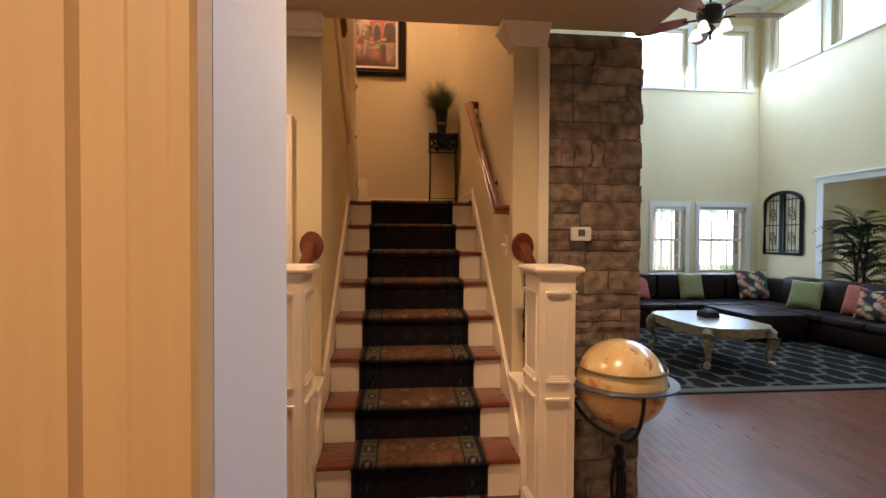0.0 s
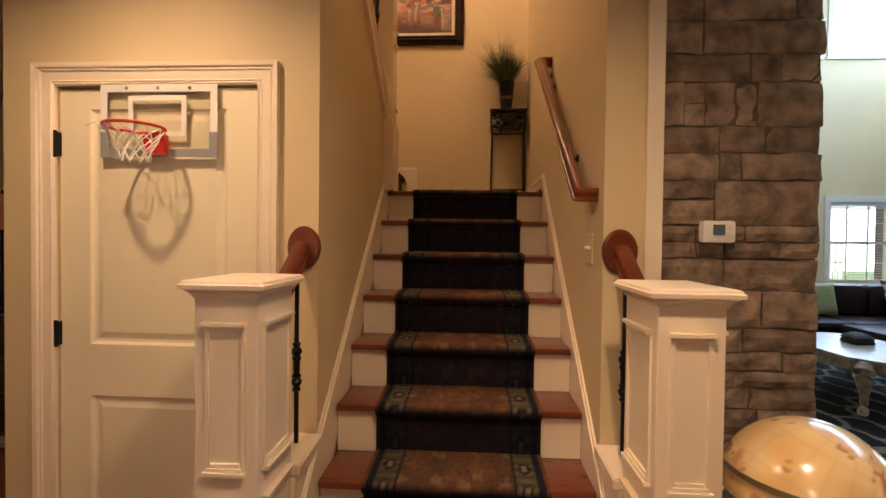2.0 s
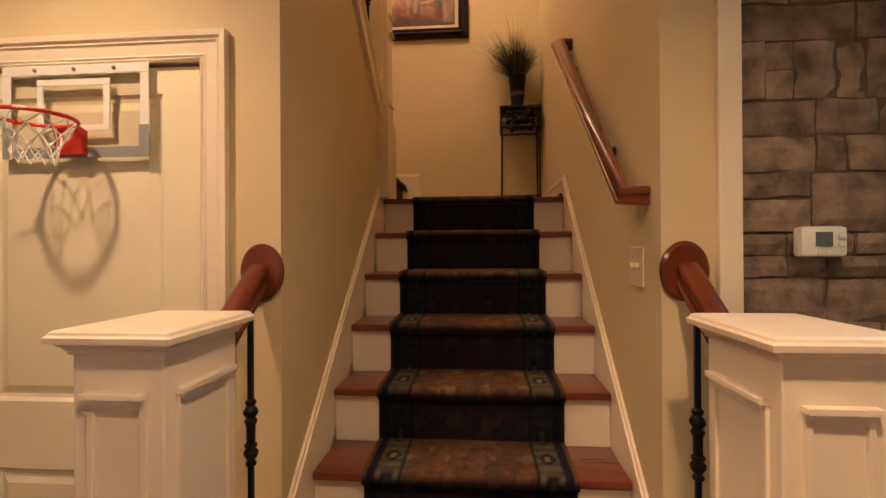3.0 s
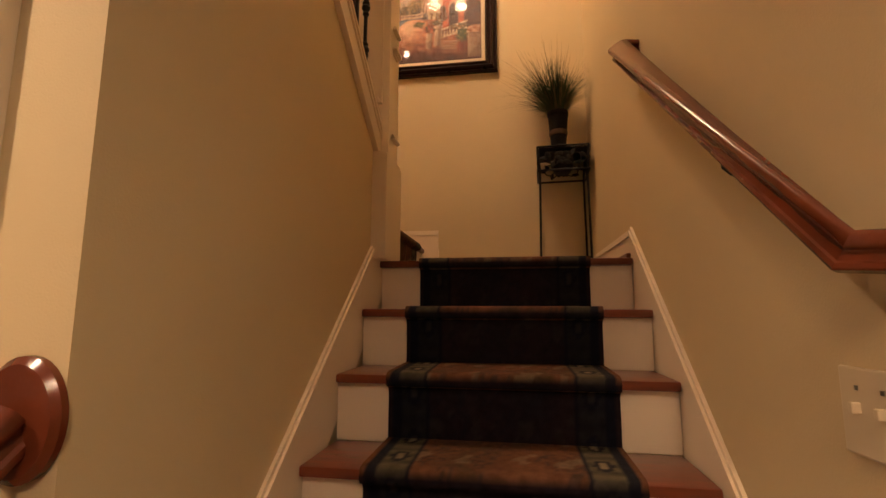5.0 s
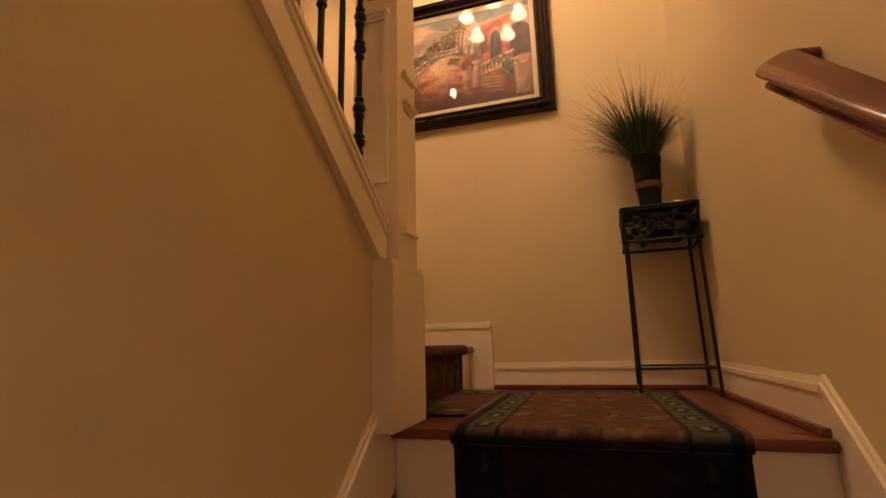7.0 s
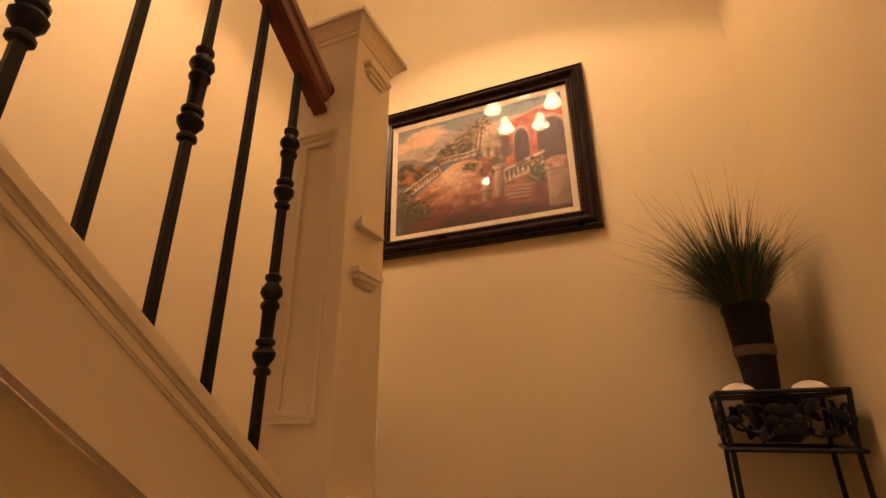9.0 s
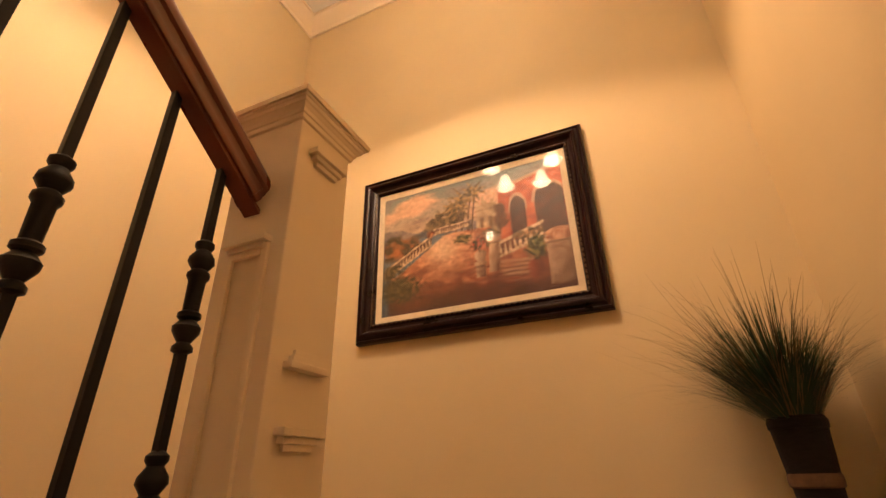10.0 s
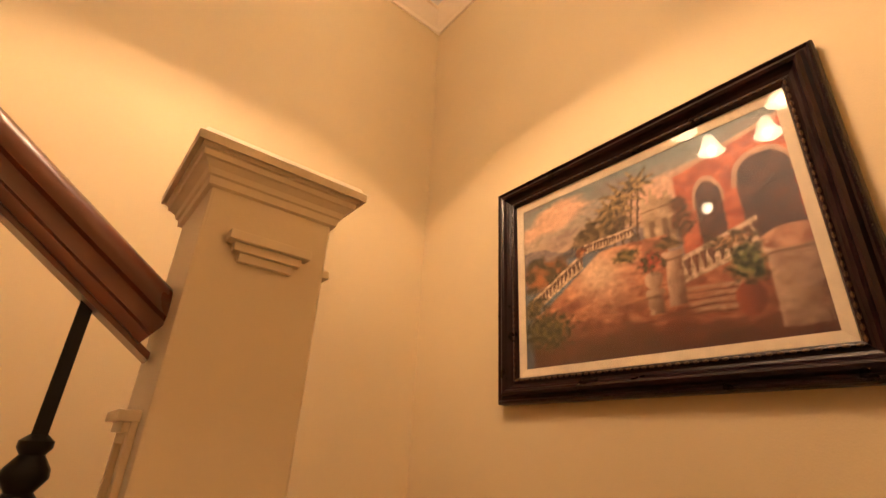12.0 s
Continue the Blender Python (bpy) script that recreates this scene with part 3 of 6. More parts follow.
# low curb beside each lower newel
for x0, x1, g in ((-0.60, XL + 0.016, 1), (XR - 0.016, 0.77, -1)):
    bm = bmesh.new()
    prism(bm, [(2.39, 0), (YD, 0), (YD, 0.70), (2.39, 0.70)], "x", x0 + 0.01, x1 - 0.01)
    part("trim_curb_wall", bm, TRIM, None, "cream painted low curb wall", kind="structure")
    bm = bmesh.new()
    prism(bm, [(2.391, 0.702), (YD - 0.001, 0.702), (YD - 0.001, 0.745), (2.391, 0.735)], "x", x0 - 0.004, x1 + 0.004, 0.004)
    part("trim_curb_cap", bm, TRIM, None, "cream painted curb cap", kind="structure")


# ---- iron balusters ----
def baluster(at, h, knuckles, group, w=0.0065, name="baluster", label="black wrought iron baluster"):
    t = thing(name, at, label + (" with turned knuckles" if knuckles else ", plain square bar"), "baluster", group)
    part("bar", box(bmesh.new(), (-w, -w, 0), (w, w, h), 0.0015), IRON, t)
    for z in knuckles:
        bm = bmesh.new()
        prof = [(0.007, -0.088), (0.014, -0.084), (0.014, -0.078), (0.009, -0.072), (0.018, -0.058), (0.019, -0.050), (0.011, -0.040), (0.016, -0.036), (0.016, -0.030), (0.011, -0.026), (0.012, 0.02), (0.016, 0.026), (0.016, 0.032), (0.011, 0.038), (0.019, 0.050), (0.018, 0.058), (0.010, 0.070), (0.014, 0.076), (0.014, 0.082), (0.007, 0.088)]
        part("knuckle", lathe(bm, prof, (0, 0, z), 12), IRON, t, smooth=True)
    return t


for y, k in ((3.851 - 0.1045 * i, (1, 0, 2, 0)[i % 4]) for i in range(11)):
    zb = str_top(y) - 0.01
    zt = 3.095 + 0.745 * (3.911 - y)
    h = zt - zb
    kn = [] if not k else ([0.252, 0.550] if k == 1 else [0.411])
    baluster((-0.475, y, zb), h, kn, "balusters along the upper flight")
for x in (-0.476, 0.645):
    baluster((x, 2.545, 0.735), 0.60, [0.275], "balusters beside the lower newels")
    baluster((x - 0.01 if x < 0 else x + 0.03, 2.44, 0.735), 0.52, [], "balusters beside the lower newels")


# ---- handrails ----
def rail_profile(w=0.032, h=0.034):
    half = [(0.80, -1.0), (0.88, -0.90), (0.86, -0.66), (0.66, -0.52), (0.60, -0.22), (0.68, 0.0), (0.92, 0.10), (1.0, 0.30), (0.98, 0.58), (0.82, 0.82), (0.42, 1.0)]
    return [(w * a, h * b) for a, b in half] + [(-w * a, h * b) for a, b in half[::-1]]


def rail_sweep(bm, pts, w=0.032, h=0.034):
    prof = rail_profile(w, h)
    rings = []
    n = len(pts)
    pts = [Vector(p) for p in pts]
    for i, p in enumerate(pts):
        d0 = (p - pts[i - 1]).normalized() if i else (pts[1] - p).normalized()
        d1 = (pts[i + 1] - p).normalized() if i < n - 1 else d0
        d = (d0 + d1).normalized()
        s0 = Vector((d.y, -d.x, 0)).normalized()
        k = 1 / max(0.5, Vector((d0.x, d0.y, 0)).normalized().dot(Vector((d.x, d.y, 0)).normalized()))
        u = s0.cross(d).normalized()
        rings.append([bm.verts.new(p + s0 * a * k + u * b) for a, b in prof])
    for a, b in zip(rings, rings[1:]):
        for j in range(len(prof)):
            bm.faces.new((a[j], a[(j + 1) % len(prof)], b[(j + 1) % len(prof)], b[j]))
    bm.faces.new(rings[0][::-1])
    bm.faces.new(rings[-1])
    return bm


ra, rb = Vector((0.523, 2.714, 1.632)), Vector((0.523, 3.772, 2.520))
hr = thing("wall_handrail", ra, "glossy cherry wood wall handrail with returned ends", "handrail")
bm = rail_sweep(bmesh.new(), [Vector((0.066, 0, 0)), Vector((0, 0, 0)), rb - ra, rb - ra + Vector((0.066, 0, 0))], 0.027, 0.026)
part("rail", bm, CHERRY, hr, smooth=True)
for f in (0.28, 0.85, 0.965):
    p = (rb - ra) * f + Vector((0, 0, -0.034))
    br = part("bracket", tube(bmesh.new(), [p, p + Vector((0, 0, -0.016)), p + Vector((0.012, 0, -0.028)), p + Vector((0.060, 0, -0.028))], 0.005), IRON, hr, smooth=True)
    rose = lathe(bmesh.new(), [(0.018, 0), (0.016, 0.005), (0.008, 0.008)], seg=14)
    bmesh.ops.rotate(rose, verts=rose.verts, cent=(0, 0, 0), matrix=Matrix.Rotation(radians(-90), 3, "Y"))
    bmesh.ops.translate(rose, verts=rose.verts, vec=p + Vector((0.0615, 0, -0.028)))
    part("bracket_plate", rose, IRON, br)
ur = thing("balustrade_handrail", (-0.464, 3.920, 3.108), "dark cherry wood handrail of the upper flight", "handrail")
bm = rail_sweep(bmesh.new(), [(0, 0, 0), (0, -1.28, 1.28 * 0.745)], 0.027, 0.031)
part("rail", bm, RAILW, ur, smooth=True)
bm = bmesh.new()
prism(bm, [(-0.002, -0.0445), (-1.27, 1.27 * 0.745 - 0.0425), (-1.27, 1.27 * 0.745 - 0.034), (-0.002, -0.036)], "x", -0.017, 0.017)
part("under_fillet", bm, RAILW, ur)
bm = rail_sweep(bmesh.new(), [(0, 0.004, -0.003), (0, -0.006, 0.0045)], 0.0285, 0.0325)
part("end_block", bm, RAILW, ur, smooth=True)
for x in (-0.476, 0.645):
    e = Vector((x, YD - 0.02, 1.425))
    s = Vector((x - (0.02 if x < 0 else -0.02), 2.392, 1.235))
    sr = thing("short_handrail", s, "short cherry wood handrail from newel post to wall rosette", "handrail", "short rails at the foot of the stairs")
    part("rail", rail_sweep(bmesh.new(), [(0, 0, 0), e - s], 0.028, 0.032), CHERRY, sr, smooth=True)
    bm = lathe(bmesh.new(), [(0.066, 0), (0.066, 0.010), (0.058, 0.018), (0.0, 0.0185)], seg=28, caps=False)
    bmesh.ops.scale(bm, verts=bm.verts, vec=(0.92, 1.18, 1))
    bmesh.ops.rotate(bm, verts=bm.verts, cent=(0, 0, 0), matrix=Matrix.Rotation(radians(90), 3, "X"))
    bmesh.ops.translate(bm, verts=bm.verts, vec=e - s + Vector((0, 0.018, 0)))
    part("rosette", bm, CHERRY, sr, "round cherry wood rosette", smooth=True)


# ---- closet door and its fittings ----
door = thing("door_1", ((DX0 + DX1) / 2, YD + 0.02, 0.01), "closed cream painted two-panel closet door", "door")
door["kind"] = "structure"
W2 = (DX1 - DX0) / 2 - 0.004
DH = DZ - 0.018
bm = bmesh.new()
box(bm, (-W2, -0.012, 0), (-W2 + 0.118, 0.024, DH))
box(bm, (W2 - 0.118, -0.012, 0), (W2, 0.024, DH))
for z0, z1 in ((0, 0.20), (0.845, 1.04), (DH - 0.075, DH)):
    box(bm, (-W2 + 0.118, -0.012, z0), (W2 - 0.118, 0.024, z1))
part("door_frame", bm, DOORM, door)
for z0, z1 in ((0.20, 0.845), (1.04, DH - 0.075)):
    bm = bmesh.new()
    a, b = -W2 + 0.118, W2 - 0.118
    rings = []
    for o, y in ((0, -0.0119), (0.010, -0.002), (0.020, 0.000), (0.028, -0.002), (0.045, -0.0075)):
        rings.append([bm.verts.new(p) for p in ((a + o, y, z0 + o), (b - o, y, z0 + o), (b - o, y, z1 - o), (a + o, y, z1 - o))])
    for p, q in zip(rings, rings[1:]):
        for k in range(4):
            bm.faces.new((p[k], p[(k + 1) % 4], q[(k + 1) % 4], q[k]))
    bm.faces.new(rings[-1])
    part("door_panel", bm, DOORM, door)
for z in (1.79, 1.08, 0.40):
    bm = box(bmesh.new(), (-W2 - 0.012, -0.030, z - 0.045), (-W2 + 0.006, -0.010, z + 0.045), 0.003)
    lathe(bm, [(0.006, -0.05), (0.0065, -0.045), (0.0065, 0.045), (0.006, 0.05)], (-W2 - 0.003, -0.031, z), 10)
    part("hinge", bm, IRON, door)
hd = part("door_handle", tube(bmesh.new(), [(W2 - 0.06, -0.012, 0.93), (W2 - 0.06, -0.05, 0.93), (W2 - 0.075, -0.058, 0.93), (W2 - 0.17, -0.056, 0.925), (W2 - 0.185, -0.052, 0.915)], 0.008), IRON, door, "black lever handle", smooth=True)
bm = lathe(bmesh.new(), [(0.031, 0), (0.03, 0.006), (0.022, 0.010)], seg=20)
bmesh.ops.rotate(bm, verts=bm.verts, cent=(0, 0, 0), matrix=Matrix.Rotation(radians(90), 3, "X"))
bmesh.ops.translate(bm, verts=bm.verts, vec=(W2 - 0.06, -0.0125, 0.93))
part("rose", bm, IRON, hd, smooth=True)

# ---- toy basketball hoop hung on the door ----
HX, HY, HZ = -1.020, 2.610, 1.882
hoop = thing("toy_basketball_hoop", (HX, HY, HZ), "small clear-backed toy basketball hoop hung over the closet door", "toy")
hw, hh = 0.222, 0.132
part("backboard", box(bmesh.new(), (-hw, -0.003, -hh), (hw, 0.003, hh)), ACRYL, hoop, "clear plastic backboard")


def strip(name, x0, x1, z0, z1, m, y=-0.0075, label=""):
    return part(name, box(bmesh.new(), (x0, y, z0), (x1, y + 0.0035, z1), 0.001), m, hoop, label)


strip("border_top", -hw, hw, hh - 0.026, hh, WPLAST)
strip("border_side", -hw, -hw + 0.026, -0.042, hh - 0.0265, WPLAST)
strip("border_side", hw - 0.026, hw, -0.042, hh - 0.0265, WPLAST)
strip("corner_pad", -hw, -hw + 0.030, -hh, -0.0425, GPLAST, label="grey corner pad")
strip("corner_pad", hw - 0.030, hw, -hh, -0.0425, GPLAST, label="grey corner pad")
strip("bottom_pad", -hw + 0.0305, hw - 0.0305, -hh, -hh + 0.030, GPLAST, label="grey bottom pad")
for x0, x1, z0, z1 in ((-0.115, 0.105, 0.074, 0.092), (-0.115, -0.097, -0.055, 0.0735), (0.087, 0.105, -0.055, 0.0735), (-0.0965, 0.0865, -0.055, -0.039)):
    strip("target_square", x0, x1, z0, z1, WPLAST)
for x in (-0.12, 0.0, 0.12):
    bm = lathe(bmesh.new(), [(0.006, 0), (0.006, 0.003), (0.003, 0.005)], seg=10)
    bmesh.ops.rotate(bm, verts=bm.verts, cent=(0, 0, 0), matrix=Matrix.Rotation(radians(90), 3, "X"))
    bmesh.ops.translate(bm, verts=bm.verts, vec=(x, -0.008, hh - 0.013))
    part("screw", bm, STEEL, hoop)
    part("door_hook", box(bmesh.new(), (x - 0.010, -0.002, hh - 0.003), (x + 0.010, 0.014, hh + 0.003), 0.001), WPLAST, hoop)
bm = bmesh.new()
prism(bm, [(-0.008, -0.125), (-0.008, -0.058), (-0.034, -0.050), (-0.034, -0.060), (-0.022, -0.125)], "x", -0.040, 0.040)
part("rim_bracket", bm, RED, hoop, "red steel rim bracket")
RR, RY, RZ = 0.090, -0.128, -0.052
ring = [(RR * math.cos(2 * math.pi * k / 32), RY + RR * math.sin(2 * math.pi * k / 32), RZ) for k in range(32)]
part("rim", tube(bmesh.new(), ring, 0.0055, 8, closed=True), RED, hoop, "red rim", smooth=True)
bm = bmesh.new()
NN = 10
levels = [(RR, RZ - 0.004), (0.076, RZ - 0.028), (0.062, RZ - 0.055), (0.050, RZ - 0.082), (0.046, RZ - 0.112)]
for k in range(NN):
    for s in (1, -1):
        pts = []
        for j, (r, z) in enumerate(levels):
            for h in ((0,) if j == len(levels) - 1 else (0, 0.5)):
                r2, z2 = (r, z) if not h else ((r + levels[j + 1][0]) / 2, (z + levels[j + 1][1]) / 2 - 0.002)
                a = 2 * math.pi * (k + s * (j + h) * 0.5) / NN
                pts.append((r2 * math.cos(a), RY + r2 * math.sin(a), z2 + 0.004 * math.sin(k * 2.1 + j)))
        tube(bm, pts, 0.0022, 5)
part("net", bm, NET, hoop, "white knotted cord net", smooth=True)
knot = bmesh.new()
for k in range(9):
    a = k * 2.4
    tube(knot, [(-RR - 0.004 + 0.008 * math.cos(a + i * 0.9), RY - 0.02 + 0.012 * math.sin(a * 1.3 + i), RZ + 0.012 * math.sin(a + i * 1.2)) for i in range(5)], 0.0028, 5)
part("net_knot", knot, NET, hoop, "bunched knot of the net cord", smooth=True)
part("net_tail", tube(bmesh.new(), [(-0.090, RY - 0.03, RZ + 0.002), (-0.115, RY - 0.04, RZ + 0.008), (-0.140, RY - 0.04, RZ - 0.003)], 0.003, 6), NET, hoop)

# ---- switch plate and thermostat ----
SWPL = mat("almond_plastic", (0.66, 0.55, 0.38), 0.4, var=0.02, bump=0.02)
sw = thing("light_switch", (0.588, 2.793, 1.43), "cream two-toggle light switch plate", "light switch")
part("plate", box(bmesh.new(), (-0.006, -0.058, -0.058), (0, 0.058, 0.058), 0.003), SWPL, sw)
for dy in (-0.023, 0.023):
    part("toggle", box(bmesh.new(), (-0.017, dy - 0.004, -0.002), (-0.004, dy + 0.004, 0.012), 0.0015), SWPL, sw)
    part("screw", box(bmesh.new(), (-0.0075, dy - 0.003, 0.028), (-0.0055, dy + 0.003, 0.034)), STEEL, sw)
th = thing("thermostat", (0.968, 2.612, 1.498), "white wall thermostat with a grey display", "thermostat")
part("housing", box(bmesh.new(), (-0.055, -0.024, -0.038), (0.055, 0.012, 0.038), 0.012), WPLAST, th, smooth=True)
part("display", box(bmesh.new(), (-0.022, -0.0285, -0.012), (0.016, -0.024, 0.024), 0.001), LCD, th, "grey liquid crystal display")
for dz in (0.014, -0.006):
    part("button", box(bmesh.new(), (0.030, -0.0285, dz - 0.007), (0.046, -0.024, dz + 0.008), 0.003), WPLAST, th)
for dx in (-0.016, 0.008):
    part("button", box(bmesh.new(), (dx - 0.006, -0.0285, -0.032), (dx + 0.006, -0.024, -0.022), 0.002), WPLAST, th)
ol = thing("wall_outlet", (-0.955, YB - 0.003, 2.40), "cream duplex outlet plate", "outlet")
part("plate", box(bmesh.new(), (-0.035, -0.006, -0.057), (0.035, 0, 0.057), 0.003), WPLAST, ol)
part("socket", box(bmesh.new(), (-0.015, -0.008, 0.008), (0.015, -0.005, 0.036), 0.003), WPLAST, ol)
part("socket", box(bmesh.new(), (-0.015, -0.008, -0.036), (0.015, -0.005, -0.008), 0.003), WPLAST, ol)


# ---- stair runner ----
DARK, FIELD, EDGE, MOTIF, PALE = (0.018, 0.020, 0.030), (0.150, 0.068, 0.040), (0.185, 0.085, 0.047), (0.14, 0.12, 0.075), (0.27, 0.21, 0.13)


def weave(u, s):
    """Runner colours: u across (0 to 1), s metres along."""
    e = min(u, 1 - u)
    if e < 0.022:
        return EDGE
    if e < 0.060:
        return DARK
    if e < 0.175:
        c = (e - 0.1175) / 0.0575
        k = (s / 0.15) % 1.0
        d = math.hypot(c, (k - 0.5) * 2.4)
        if abs(c) > 0.88:
            return MOTIF
        return mixc(mixc(DARK, MOTIF, 0.55), PALE if d < 0.35 else DARK, 0.9 if d < 0.62 else 0.0) if d < 0.62 else mixc(MOTIF, DARK, 0.25 + 0.25 * math.sin(s * 120))
    if e < 0.19:
        return DARK
    x, y = (u - 0.5) * 5.2, s * 7.5
    n = noise.noise((x * 1.6, y * 1.3, 2.0)) + 0.5 * noise.noise((x * 3.9, y * 3.3, 5.0))
    v = math.sin(x * 2.6 + 2.2 * n) * math.cos(y * 1.3 + 2.6 * n) + 0.35 * noise.noise((x * 7, y * 6, 9.0))
    c = mixc(FIELD, EDGE, v) if v > 0 else mixc(FIELD, (0.085, 0.056, 0.034), -v * 0.9)
    if abs(v) < 0.07:
        c = mixc(c, (0.05, 0.045, 0.04), 0.55)
    petal = abs(math.sin(3.1 * x + 1.5 * n)) * abs(math.sin(2.3 * y + n))
    if petal > 0.86:
        c = mixc(c, PALE, 0.45)
    return c


RX0, RX1 = -0.248, 0.416
path = []
for n in range(1, NS + 1):
    y, z = nose_y(n), n * RISE
    path += [(y + 0.021, z - RISE + 0.014), (y + 0.020, z - 0.05), (y + 0.012, z - 0.037), (y - 0.010, z - 0.030), (y - 0.0155, z - 0.014), (y - 0.008, z + 0.006), (y + 0.012, z + 0.0105)]
path.append((nose_y(NS) + 0.12, ZL + 0.0105))
path[0] = (path[0][0], 0.012)
fine, run = [], 0.0
for a, b in zip(path, path[1:]):
    L = math.hypot(b[0] - a[0], b[1] - a[1])
    k = max(1, int(L / 0.011))
    for j in range(k):
        fine.append((a[0] + (b[0] - a[0]) * j / k, a[1] + (b[1] - a[1]) * j / k, run + L * j / k, abs(b[1] - a[1]) > abs(b[0] - a[0])))
    run += L
fine.append((*path[-1], run, False))


def riser_shade(c, upright):
    """Blue-black mixed into upright lengths: the shade on their pile, put into colour."""
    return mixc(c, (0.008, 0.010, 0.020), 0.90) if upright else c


rug_t = thing("stair_runner", (0.084, nose_y(1), 0), "brown and black patterned wool runner up the stairs", "carpet")
piece = []
for i, f in enumerate(fine):
    piece.append(f)
    last = i == len(fine) - 1
    if len(piece) > 2 and (last or f[3] != fine[i + 1][3] and not (f[3] and f[1] % RISE > RISE - 0.030)):
        if not last:
            piece.append((*fine[i + 1][:3], f[3]))
        c = list(piece)
        m = len(c) - 1
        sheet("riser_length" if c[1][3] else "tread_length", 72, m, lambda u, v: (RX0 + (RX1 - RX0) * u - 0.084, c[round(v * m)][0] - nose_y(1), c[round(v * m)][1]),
              lambda u, v: riser_shade(weave(u, c[round(v * m)][2]), c[round(v * m)][3]), RUNNER, rug_t)
        piece = [(*fine[i + 1][:3], fine[i + 1][3])] if not last else []
        piece = []
lr = thing("landing_runner", (0.084, 4.45, ZL), "brown patterned wool runner laid flat on the stair landing", "carpet")
sheet("woven_face", 72, 72, lambda u, v: (RX0 + (RX1 - RX0) * u - 0.084, 4.055 + 0.80 * v - 4.45, 0.009), lambda u, v: weave(u, v * 0.8 if min(u, 1 - u) < 0.19 else v * 0.8) if v < 0.80 or min(u, 1 - u) < 0.01 else weave(v, u * 0.66), RUNNER, lr)
sheet("woven_face", 20, 60, lambda u, v: (-0.462 + 0.212 * u - 0.084, 4.13 + 0.70 * v - 4.45, 0.0092), lambda u, v: weave(v, u * 0.11 + 3), RUNNER, lr)
sr2 = thing("platform_runner", (-0.62, 4.48, ZP), "brown patterned wool runner over the platform step", "carpet")
pp = [(-0.455, -RISE + 0.012), (-0.453, -0.036), (-0.430, -0.030), (-0.424, -0.014), (-0.432, 0.006), (-0.450, 0.0105), (-1.25, 0.0105)]
pf = []
for a, b in zip(pp, pp[1:]):
    k = max(1, int(math.hypot(b[0] - a[0], b[1] - a[1]) / 0.012))
    pf += [(a[0] + (b[0] - a[0]) * j / k, a[1] + (b[1] - a[1]) * j / k) for j in range(k)]
pf.append(pp[-1])
sheet("woven_face", 60, len(pf) - 1, lambda u, v: (pf[round(v * (len(pf) - 1))][0] + 0.62, 4.13 + 0.70 * u - 4.48, pf[round(v * (len(pf) - 1))][1]), lambda u, v: weave(u, v * 1.1), RUNNER, sr2)

# ---- painting ----
rng = random.Random(4)


def fbm(x, y):
    return noise.noise((x, y, 0.0)) + 0.5 * noise.noise((2.1 * x, 2.1 * y, 3.0)) + 0.25 * noise.noise((4.3 * x, 4.3 * y, 7.0))


def soft(d, w=0.012):
    """1 inside (d below 0), 0 outside, with a brushed edge of width w."""
    return max(0.0, min(1.0, 0.5 - d / w))


def blob(U, V, x, y, rx, ry):
    return math.hypot((U - x) / rx, (V - y) / ry) - 1


def slab(U, V, x0, x1, y0, y1):
    return max(x0 - U, U - x1, y0 - V, V - y1)


